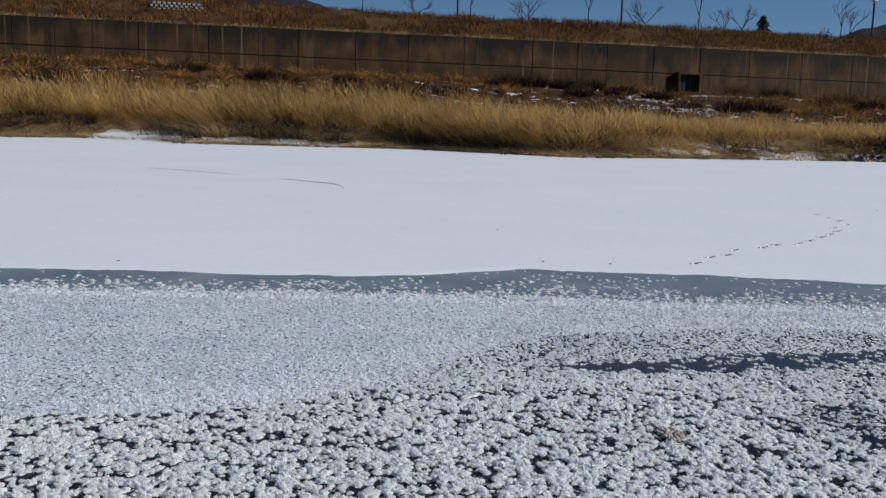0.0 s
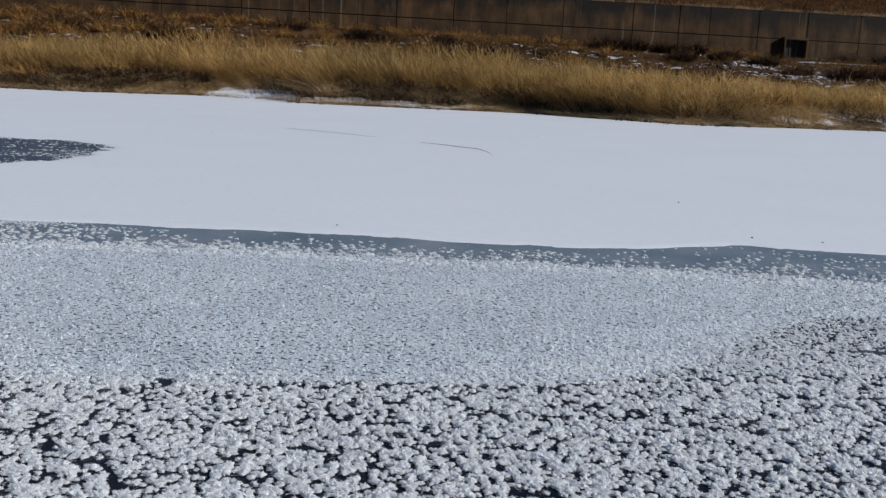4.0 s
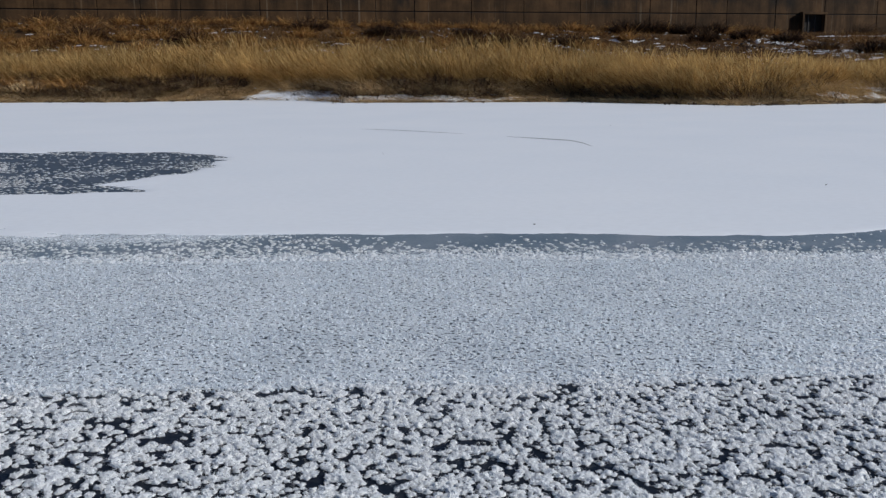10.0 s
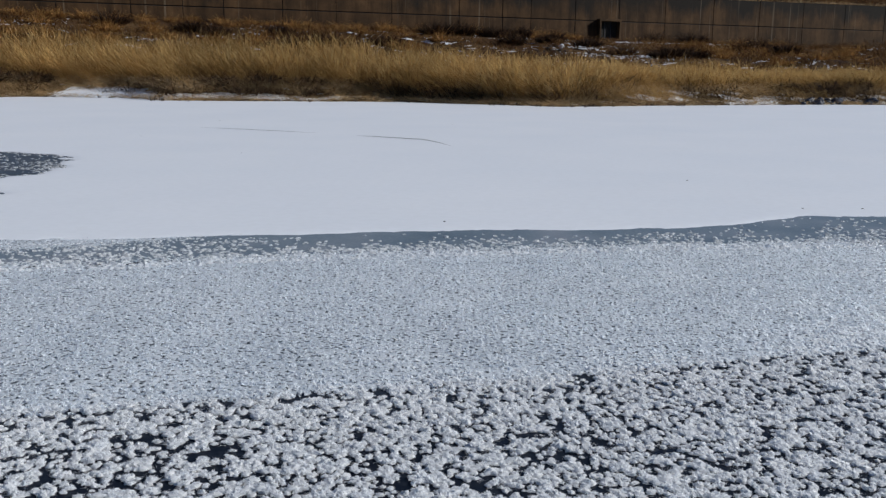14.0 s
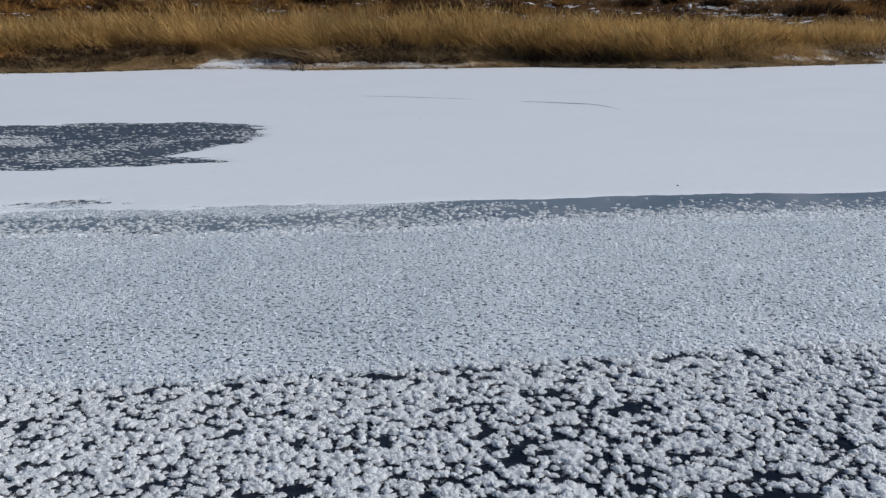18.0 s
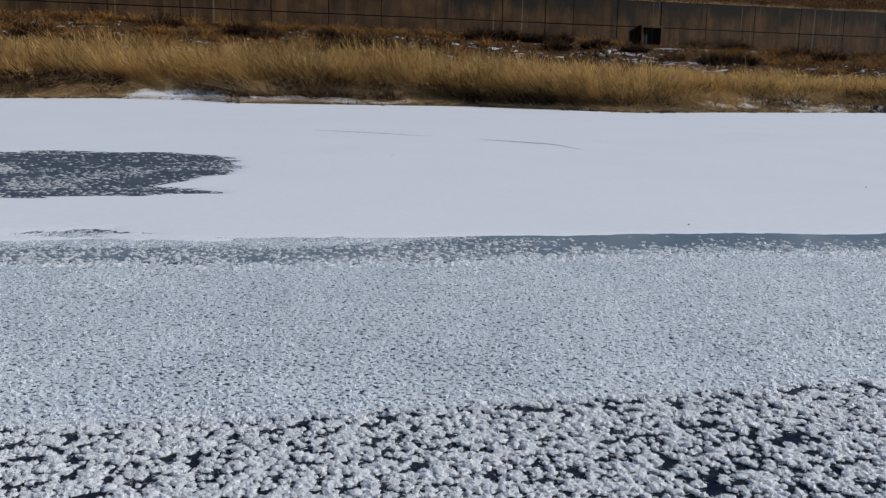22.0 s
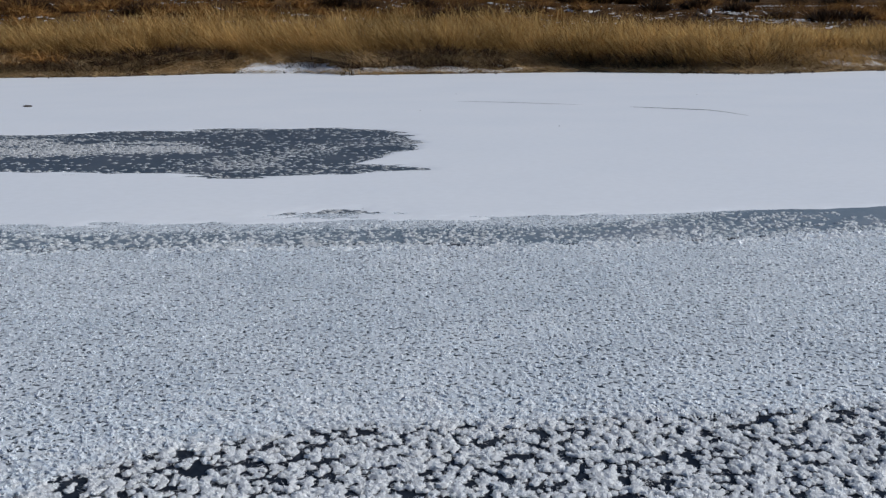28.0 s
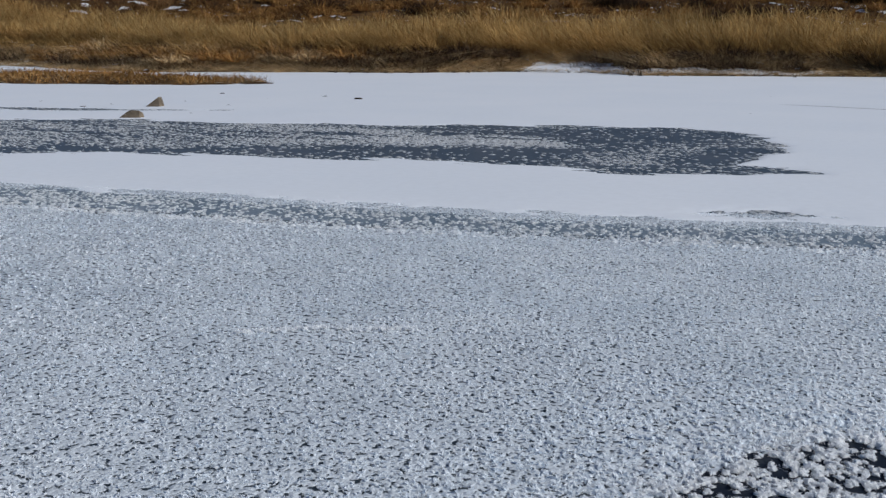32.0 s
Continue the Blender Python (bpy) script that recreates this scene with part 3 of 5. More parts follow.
def frost_felt(x0, x1, cell, size):
    """Fine frost: a dense felt of small rosettes through which the ice shows in specks."""
    x, y = spread(x0, x1, -2.6, 8.6, cell, rng, 1.0)
    coarse, mid = np.interp(x, COARSE_X, COARSE_Y), np.interp(x, MID_X, MID_Y)
    edge = np.maximum(coarse, mid)
    sprinkle = (y > coarse) & (rng.random(len(x)) < 0.12 + 0.5 * step(-0.6, -1.8, x) + 0.8 * np.exp(-np.maximum(mid - y, 0) / 0.35)) & (pool(x, y) < 0) & (sparse(x, y) < 0.5)
    keep = ((y > edge - 0.06) | sprinkle) & (y > np.interp(x, NEAR_X, NEAR_Y)) & (y < snow_edge(x) + 0.1 + 0.35 * step(-6, -8, x))
    x, y, edge = x[keep], y[keep], edge[keep]
    specks = vnoise(x * 0.7, y, 0.040, 73)
    keep = (rng.random(len(x)) < 0.80 * felt_cover(x, y)) & (specks + 0.35 * rng.random(len(x)) > 0.46)
    x, y, edge = x[keep], y[keep], edge[keep]
    grow = 1 + 0.30 * np.exp(-np.maximum(y - edge, 0) / 0.25) + 0.55 * step(-11.6, -10.2, x) * (1 - step(0.6, 2.8, y))
    upper = step(0, 0.2, y - band_low(x))
    r = size * (0.60 + 0.65 * rng.random(len(x))) * grow * (1 - 0.25 * upper)
    return flakes("fine_frost", x, y, 0.002 + 0 * x, r, 4, FELT, 0.05, 0.95, 0.40, 0.05, 0.9)


def frost_crust(x0, x1, dx, rows):
    """The thin film of frost under the felt, torn open where it ends."""

    def shape(gx, gv):
        coarse = np.interp(gx, COARSE_X, COARSE_Y)
        low = coarse + np.maximum(step(-1.9, -0.5, gx), step(-5.0, -6.0, gx)) * np.maximum(np.interp(gx, MID_X, MID_Y) - coarse, 0)
        low = np.maximum(low - 0.02, np.interp(gx, NEAR_X, NEAR_Y))
        high = band_low(gx) + 0.25
        high = high + step(-5.0, -6.6, gx) * np.maximum(snow_edge(gx) + 0.45 - high, 0)
        X = gx + dx * 0.8 * (hashed(gx * 91.7, gv * 977.0, 2) - 0.5)
        Y = low + gv * (high - low) + dx * 0.8 * (hashed(gx * 57.3, gv * 613.0, 5) - 0.5)
        solid = felt_cover(X, Y) > 0.30 + 0.55 * hashed(gx * 733.0, gv * 1291.0, 9)
        return X, Y, np.where(solid & (gv > 0) & (gv < 1), 0.0035, -0.008)

    return sheet("frost_crust", np.arange(x0, x1, dx), np.linspace(0, 1, rows), shape, CRUST, smooth=False)


def frost_pads():
    """Flat pads of frost strewn over the bare patch, thick along a wind streak and thin towards its ends."""
    v, f = low_tuft()
    x, y = spread(-48, -9.0, 2.0, 16.0, 0.054, rng, 1.0)
    inside = bare(x, y)
    keep = inside > -0.12
    x, y, inside = x[keep], y[keep], inside[keep]
    wob = 0.7 * (fbm(x * 0.4, y, 0.9, 85) - 0.5)
    mid1 = np.interp(x, [-40, -26, -20, -16.5, -15, -13.8], [5.5, 8.3, 10.3, 11.3, 11.3, 10.9])
    half1 = np.interp(x, [-40, -26, -20, -16.5, -14.6, -13.6], [2.6, 2.4, 2.2, 1.15, 0.55, -0.4])
    s1 = step(-0.35, 0.45, half1 - np.abs(y - mid1) + wob)
    run = np.clip((y - 9.2) / 2.6, 0, 1)
    s2 = step(-0.2, 0.25, 0.28 - np.abs(x - (-13.1 + 0.55 * run) + 0.5 * wob) * 0.55) * step(8.6, 9.3, y) * (1 - step(11.3, 12.2, y))
    rim = np.exp(-np.maximum(inside, 0) / 0.22)
    grain = fbm(x * 0.30, y * 1.2, 0.5, 81)
    chance = 0.05 + np.interp(x, [-20, -15.5], [0.46, 0.85]) * s1 * step(0.25, 0.50, grain) + 0.38 * s2 + 0.30 * rim + 0.22 * step(0.54, 0.66, grain) + 0.35 * (y < 7.5) * (x > -12)
    keep = rng.random(len(x)) < chance
    x, y = x[keep], y[keep]
    r = (0.030 + 0.008 * s1[keep] * step(-19, -15.5, x)) * (0.45 + 0.9 * rng.random(len(x)) ** 1.5)
    size = np.stack([r * 1.5, r * 0.9, r * 0.30], -1)
    return scatter_mesh("frost_pads", v, f, np.stack([x, y, 0 * x + 0.001], -1), size, 0.35 * rng.standard_normal(len(x)), FROST, jitter=0.35, rng=rng)


def band_pads():
    """Pads of frost that thin out across the bare band towards the snow."""
    v, f = low_tuft()
    x, y = spread(-24, 3.6, 3.2, 10.2, 0.040, rng, 1.0)
    low, high = band_low(x), snow_edge(x)
    keep = (y < high) & (y > low - 0.35)
    x, y, low, high = x[keep], y[keep], low[keep], high[keep]
    way = np.clip((high - y) / np.maximum(high - low + 0.15, 0.2), 0, 1.2)
    drift = fbm(x * 0.6, y, 0.35, 83)
    left = step(-5.9, -7.4, x)
    over = step(0.0, 0.25, y - np.interp(x, STRIP_X, STRIP_Y))
    chance = (1 - left) * (0.04 + 0.48 * way**1.5) + left * (0.42 - 0.25 * over) + 0.8 * (drift - 0.5) * step(0.0, 0.3, way)
    keep = rng.random(len(x)) < np.clip(chance, 0.0, 0.9)
    x, y, way = x[keep], y[keep], way[keep]
    r = 0.023 * (0.5 + 0.9 * rng.random(len(x))) * (0.8 + 0.3 * way)
    size = np.stack([r * 1.25, r * 0.95, r * 0.42], -1)
    place = np.stack([x, y, 0 * x + 0.003], -1)
    tagged(flakes("frost_pads", x, y, 0.004 + 0 * x, r * 1.15, 4, FROST, 0.02, 0.5, 0.25, 0.3, 0.8), "ragged rims of the frost pads on the cloudy ice", "frost", kind="stuff")
    return scatter_mesh("frost_pads", v, f, place, size, rng.random(len(x)) * 6.3, FROST, jitter=0.3, rng=rng)


tagged(band_pads(), "small frost pads strewn over the cloudy ice", "frost", kind="stuff")
frost_lobes()
for x0, x1, cell, size in ((-14.0, 3.6, 0.0205, 0.0150), (-32.0, -14.0, 0.034, 0.0215)):
    tagged(frost_felt(x0, x1, cell, size), "fine grey-white frost felted over the ice", "frost", kind="stuff")
tagged(frost_crust(-13.6, 3.6, 0.032, 130), "thin pitted crust of grey-white frost", "frost", kind="stuff")
tagged(frost_crust(-32.0, -13.56, 0.045, 120), "thin pitted crust of grey-white frost", "frost", kind="stuff")
tagged(frost_pads(), "scattered flat frost pads on dark ice", "frost", kind="stuff")


# ---- plants of the bank ----
def blade_shape(bend):
    """A stalk in two lengths, bent over at the top."""
    z = np.array([0, 0.6, 1.0])
    x = bend * np.array([0, 0.2, 0.85])
    w = np.array([0.5, 0.45, 0.12])
    v = np.concatenate([np.stack([x, -w, z], -1), np.stack([x, w, z], -1)])[:5]
    return v, np.array([[0, 1, 4], [0, 4, 3], [1, 2, 4]])


def stalks(name, x, y, z, tall, wide, lean, material, bend=0.25):
    v, f = blade_shape(bend)
    size = np.stack([tall, wide, tall], -1)
    turn = rng.random(len(x)) * 6.3
    return scatter_mesh(name, v, f, np.stack([x, y, z], -1), size, turn, material, jitter=0.12, lean=lean, rng=rng)


def reed_top(x):
    """Height of the reeds along the shore."""
    return np.interp(x, [-95, -60, -48, -44, -40, -36, -28, -25.5, -20, -14, -9, -3, 3, 7, 12, 20, 40], [1.6, 1.6, 1.6, 1.5, 1.6, 1.85, 2.0, 1.95, 1.85, 1.85, 1.75, 1.55, 1.15, 1.0, 1.15, 1.2, 1.1])


def tussock_feet(cx, cy, per, wide, r0):
    """Stalks shared out among clumps: the clump of each, its offset from the middle, and the way it fans out."""
    own = np.repeat(np.arange(len(cx)), per)
    a, q = rng.random(len(own)) * 2 * np.pi, rng.random(len(own)) ** 0.7
    off = np.stack([np.cos(a) * q, 0.8 * np.sin(a) * q], -1)
    return own, off * wide[own][:, None], off * r0


def reed_bed(clumps=3300, per=40):
    cx = rng.uniform(-88, 30, clumps)
    gap = np.interp(cx, [-60, -47, -44, -40, -35, -33, -29, -27.8, -26.8, -23.5, -20, -14, -10, -4, -1.2, -0.4, 3, 8, 14], [4.5, 5.0, 4.5, 3.6, 2.2, 3.4, 3.6, 2.6, 1.4, 2.6, 3.3, 2.8, 0.9, 0.2, 0.4, 1.5, 2.4, 2.8, 2.2])
    d = gap + 0.6 + 7.8 * rng.random(clumps) ** 1.15 + 1.4 * (fbm(cx, 0 * cx, 4.0, 91) - 0.3)
    cy = bank(cx) + d
    keep = fbm(cx, cy, 1.8, 93) > 0.27
    cx, cy, d = cx[keep], cy[keep], d[keep]
    own, off, fan = tussock_feet(cx, cy, per, rng.uniform(0.16, 0.42, len(cx)), 0.55)
    x, y = cx[own] + off[:, 0], cy[own] + off[:, 1]
    size = rng.normal(0.93, 0.11, len(cx))[own]
    sway = fbm(cx, cy, 3.5, 95) - 0.42
    bow = np.stack([-0.55 + 1.3 * sway + 0.40 * rng.standard_normal(len(cx)), -0.15 + 0.22 * rng.standard_normal(len(cx))], -1)[own]
    lean = bow + fan + 0.32 * rng.standard_normal((len(x), 2))
    tall = reed_top(x) * size * (0.55 + 0.55 * rng.random(len(x)))
    tall = tall / np.sqrt(1 + 0.6 * (lean**2).sum(1))
    wide = 0.0045 + 0.0075 * rng.random(len(x))
    z = bank_z(x, y) - 0.03
    pick = rng.random(len(x)) < 0.30 + 0.25 * fbm(x, y, 2.5, 96)
    px, py, up = (x + lean[:, 0] * 0.72 * tall)[pick], (y + lean[:, 1] * 0.72 * tall)[pick], (z + 0.72 * tall)[pick]
    tagged(stalks("reed_plumes", px, py, up, 0.30 * tall[pick], wide[pick] * 2.4, lean[pick] * 1.3 + 0.25 * rng.standard_normal((len(px), 2)), PLUME, 0.4), "soft pale seed plumes of the reeds", "reeds", kind="stuff")
    return stalks("reed_bed", x, y, z, tall, wide, lean, REED, 0.16)


def reed_litter(n=105000):
    """Broken reeds lying at the foot of the bed."""
    x = rng.uniform(-66, 28, n)
    d = -0.55 + 4.2 * rng.random(n) ** 1.25
    y = bank(x) + d
    keep = (fbm(x * 0.6, y, 1.2, 97) > 0.28) & ((d > 0.1) | (fbm(x * 0.5, y, 0.5, 98) - 0.35 * d < 0.50 + 0.9 * d)) & ~((x > -0.5) & (d > 0.2) & (rng.random(n) < 0.55)) & ~((x > -26.2) & (x < -13) & (d > 0.25) & (d < 1.7) & (rng.random(n) < 0.42 + 0.4 * (d > 0.8) + 0.5 * (x < -22.5)))
    x, y, d = x[keep], y[keep], d[keep]
    ang = rng.normal(0.35, 0.9, len(x))
    flip = np.where(rng.random(len(x)) < 0.5, 1, -1)
    lean = np.stack([np.cos(ang) * flip, np.sin(ang) * 0.5], -1) * rng.uniform(2.0, 7.0, (len(x), 1))
    tall = rng.uniform(0.06, 0.22, len(x)) * (1 + 1.2 * step(0.6, 2.2, d))
    wide = 0.014 + 0.018 * rng.random(len(x))
    return stalks("flattened_reeds", x, y, np.maximum(bank_z(x, y), 0.012), tall, wide, lean, LITTER, 0.1)


def shore_brush(n=26000):
    """Dark tangled brush between the reeds and the litter, thickest where it stands in for shade."""
    x = rng.uniform(-75, 14, n)
    d = 0.5 + 3.6 * rng.random(n)
    y = bank(x) + d
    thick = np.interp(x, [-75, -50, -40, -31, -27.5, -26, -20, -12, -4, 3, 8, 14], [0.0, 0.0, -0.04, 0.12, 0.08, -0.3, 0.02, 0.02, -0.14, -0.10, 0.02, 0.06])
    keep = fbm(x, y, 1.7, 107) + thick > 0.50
    x, y = x[keep], y[keep]
    tall = rng.uniform(0.15, 0.75, len(x)) * (0.6 + 0.9 * fbm(x, y, 1.2, 109))
    lean = np.stack([-0.5 + 1.1 * rng.standard_normal(len(x)), 0.5 * rng.standard_normal(len(x))], -1)
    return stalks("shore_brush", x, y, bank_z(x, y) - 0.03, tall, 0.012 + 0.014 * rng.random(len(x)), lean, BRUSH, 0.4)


def weeds(clumps=6200, per=22):
    """Dark dry weeds and brush in lumps on the slope up to the wall."""
    cx = rng.uniform(-80, 60, clumps)
    b, w = bank(cx), wall_y(cx)
    cy = b + 6 + rng.random(clumps) ** 0.8 * np.maximum(w - b - 6.8, 2)
    hollow = np.exp(-(((cx - 3.0) / 9) ** 2 + ((cy - 78) / 7) ** 2))
    keep = fbm(cx, cy, 2.6, 101) > 0.36 + 0.12 * hollow
    cx, cy = cx[keep], cy[keep]
    own, off, fan = tussock_feet(cx, cy, per, rng.uniform(0.2, 0.7, len(cx)), 1.2)
    x, y = cx[own] + off[:, 0], cy[own] + off[:, 1]
    lump = (0.14 + 1.15 * fbm(cx, cy, 2.2, 103) ** 1.4) * rng.uniform(0.5, 1.35, len(cx))
    tall = lump[own] * (0.4 + 0.7 * rng.random(len(x)))
    bow = rng.normal(-0.2, 0.5, (len(cx), 2))[own]
    return stalks("slope_weeds", x, y, bank_z(x, y) - 0.05, tall, 0.012 + 0.024 * rng.random(len(x)), bow + fan + rng.normal(0, 0.5, (len(x), 2)), WEED, 0.6)


LEVEE_Z = [(0, 8.7), (0.5, 8.95), (8.5, 11.55), (12, 11.75), (60, 11.4)]


def levee_z(s, off):
    return np.interp(off, [a for a, _ in LEVEE_Z], [b for _, b in LEVEE_Z]) + 0.006 * np.asarray(s) + 0.25 * step(28, 8, np.asarray(s)) * step(3, 9, off) + 0.35 * (fbm(s, off, 7.0, 111) - 0.5) * step(0.5, 3, off)


def levee_grass(n=90000):
    s = rng.uniform(-45, 150, n)
    off = 0.25 + 10.5 * rng.random(n)
    p = WALL_A[None] + WALL_D[None] * s[:, None] + WALL_N[None] * off[:, None]
    keep = fbm(s, off, 1.8, 113) > 0.36
    s, off, p = s[keep], off[keep], p[keep]
    tall = (0.15 + 0.9 * fbm(s, off, 2.5, 115) ** 1.3) * (0.45 + 0.7 * rng.random(len(s)))
    lean = rng.normal(0, 0.35, (len(s), 2))
    return stalks("levee_grass", p[:, 0], p[:, 1], levee_z(s, off) - 0.05, tall, 0.02 + 0.025 * rng.random(len(s)), lean, LEVEE, 0.45)


def cap_fringe(n=9000):
    """Pale straw hanging over the top edge of the wall."""
    s = rng.uniform(-30, 120, n)
    keep = fbm(s, 0 * s, 2.2, 117) + 0.25 * rng.random(n) > 0.48
    s = s[keep]
    off = 0.05 + 0.5 * rng.random(len(s))
    p = WALL_A[None] + WALL_D[None] * s[:, None] + WALL_N[None] * off[:, None]
    lean = -WALL_N[None] * rng.uniform(-0.2, 1.4, (len(s), 1)) + 0.4 * rng.standard_normal((len(s), 2))
    return stalks("cap_straw", p[:, 0], p[:, 1], 8.80 + 0.006 * np.maximum(s, 0), rng.uniform(0.12, 0.45, len(s)), 0.016 + 0.02 * rng.random(len(s)), lean, LITTER, 0.5)


tagged(cap_fringe(), "pale straw along the top edge of the wall", "grass", kind="stuff")
tagged(reed_bed(), "tall golden dry reeds along the far shore", "reeds", kind="stuff")


def leaning_reeds(n=7000):
    """Long stalks that have fallen forward over the dark foot of the bed."""
    x = rng.uniform(-75, 16, n)
    gap = np.interp(x, [-60, -44, -34, -28, -24, -19, -14, -9, 3, 14], [2.5, 2.5, 2.4, 2.4, 2.4, 2.6, 2.4, 0.9, 0.9, 0.9])
    y = bank(x) + gap + 1.8 * rng.random(n)
    keep = fbm(x, y, 2.0, 99) > 0.44
    x, y = x[keep], y[keep]
    lean = np.stack([-1.0 + 0.45 * rng.standard_normal(len(x)), -0.45 + 0.2 * rng.standard_normal(len(x))], -1)
    tall = reed_top(x) * rng.uniform(0.40, 0.72, len(x))
    return stalks("leaning_reeds", x, y, bank_z(x, y) - 0.03, tall, 0.009 + 0.008 * rng.random(len(x)), lean, REED, 0.1)


tagged(leaning_reeds(), "long golden reeds leaning over the shore", "reeds", kind="stuff")
tagged(reed_litter(), "broken straw-coloured reeds flattened on the shore", "reeds", kind="stuff")
tagged(shore_brush(), "dark tangled dry brush, partly standing in for shade at the foot of the reeds", "brush", kind="stuff")
tagged(weeds(), "dark brown dry weeds on the bank below the wall", "weeds", kind="stuff")
tagged(levee_grass(), "reddish-brown dry grass on the levee slope", "grass", kind="stuff")

# ---- river wall ----
JOINTS = [-60, -53, -47, -41, -35, -29.5, -24, -18.5, -13.5, -10, -6.7, 0.0, 5.9, 10.2, 13.7, 19.0, 24.0, 29.5, 36.5, 41.3, 44.5, 49.7, 55.1, 61.0, 67.5, 74.0, 80.5, 87, 93.5, 100, 107, 114, 121, 128, 135]


def wall_top(s):
    return 8.85 + 0.006 * max(s, 0)


def river_wall():
    root = tagged(new("river_wall"), "tall stained grey-brown concrete retaining wall", "wall", kind="structure")
    root.matrix_world = Matrix.Translation(along(0, 0)) @ pose(0, 0, 0, 0, 0, WALL_TURN)
    core = bmesh.new()
    box(core, JOINTS[0], JOINTS[-1], 0.07, 0.8, 2.5, 8.75)
    part("core", core, GAP, root)
    for a, b in zip(JOINTS, JOINTS[1:]):
        wide = 0.05 if a in (0.0, 36.5, 49.7, 13.7) else 0.025
        top = wall_top((a + b) / 2)
        set_back = 0.015 * rng.random()
        for z0, z1, name in ((2.6, 6.44, "lower_panel"), (6.53, top, "upper_panel")):
            if name == "lower_panel" and a == 49.7:
                spans = [(a, 52.5, z0, z1), (52.5, 55.0, z0, 4.75), (55.0, b, z0, z1)]
            else:
                spans = [(a, b, z0, z1)]
            for c, d, e, f in spans:
                bm = bmesh.new()
                box(bm, c + wide * (c == a), d - wide * (d == b), set_back, 0.4, e, f, 0.02)
                part(name, bm, CONCRETE, root)
    return root


river_wall()
levee_s, levee_off = np.linspace(-120, 260, 100), np.array([0.3, 0.5, 2, 4, 6, 8.5, 12, 20, 40, 90, 400])


def levee_shape(gs, go):
    p = WALL_A + gs[..., None] * WALL_D + go[..., None] * WALL_N
    return p[..., 0], p[..., 1], levee_z(gs, go) - 3.0 * step(60, 400, go)


tagged(sheet("levee", levee_s, levee_off, levee_shape, SOIL), "earth levee with dry grass behind the wall", "levee", kind="structure")


# ---- outlet in the wall ----
def wall_root(name, s, z=0.0, off=0.0):
    root = new(name)
    root.matrix_world = Matrix.Translation(along(s, off, z)) @ pose(0, 0, 0, 0, 0, WALL_TURN)
    return root


def drain_outlet():
    root = tagged(wall_root("drain_outlet", 53.75, 4.7), "square concrete drain outlet with a dark opening, set in the wall", "drain")
    for name, x0, x1, z0, z1 in (("jamb", -1.33, -1.12, 0, 1.75), ("jamb", 1.12, 1.33, 0, 1.75), ("lintel", -1.36, 1.36, 1.75, 1.98), ("sill", -1.36, 1.36, -0.25, 0.0)):
        bm = bmesh.new()
        box(bm, x0, x1, -0.5, 0.7, z0, z1, 0.02)
        part(name, bm, CONCRETE, root)
    # closing panel, its black colour stands for the shade deep in the culvert
    bm = bmesh.new()
    box(bm, -1.12, 1.12, 0.6, 1.2, 0, 1.75)
    part("back", bm, CULVERT_SHADE, root, "black panel standing in for the shade inside the culvert")
    for x in (-0.37, 0.37):
        bm = bmesh.new()
        box(bm, x - 0.03, x + 0.03, 0.02, 0.08, 0.0, 1.75, 0.005)
        part("grate_bar", bm, STEEL, root, "dark steel bar")


drain_outlet()


# ---- on the levee ----
def limb(bm, a, direction, length, radius, depth, r):
    b = a + direction * length
    tube(bm, a, b, radius, radius * 0.65, 5)
    if depth == 0:
        return
    for _ in range(r.choice((2, 3))):
        turn = Vector((r.uniform(-1, 1), r.uniform(-1, 1), r.uniform(-0.1, 0.7)))
        way = (direction * 0.8 + turn * 0.75).normalized()
        limb(bm, a + (b - a) * r.uniform(0.6, 1.0), way, length * r.uniform(0.55, 0.8), radius * 0.6, depth - 1, r)


def bare_tree(s, tall, stems=1, wide=1.0, seed=0, off=14.0, stakes=False, trunk=0.3, label="small bare tree on the levee"):
    r = random.Random(seed)
    root = tagged(wall_root("bare_tree", s, float(levee_z(s, off)) - 0.6, off), label, "tree", "bare trees on the levee")
    for k in range(stems):
        tilt = Vector((r.uniform(-0.25, 0.25) * (stems > 1) * 1.5, 0, 1)).normalized()
        bm = bmesh.new()
        top = tilt * tall * trunk
        tube(bm, (0.25 * (k - (stems - 1) / 2), 0, 0), top + Vector((0.25 * (k - (stems - 1) / 2), 0, 0)), 0.075, 0.055, 6)
        part("trunk", bm, BARK, root)
        bm = bmesh.new()
        base = top + Vector((0.25 * (k - (stems - 1) / 2), 0, 0))
        for j in range(4):
            way = Vector((r.uniform(-1, 1) * wide, r.uniform(-1, 1) * wide, r.uniform(0.7, 1.6))).normalized()
            limb(bm, base, way, tall * 0.32, 0.045, 3, r)
        part("crown", bm, BARK, root)
    if stakes:
        for a in (0, 2.1, 4.2):
            bm = bmesh.new()
            tube(bm, (0.9 * math.cos(a), 0.9 * math.sin(a), 0), (0.05 * math.cos(a), 0.05 * math.sin(a), 2.4), 0.035, 0.035, 5)
            part("stake", bm, WOOD, root)
    return root


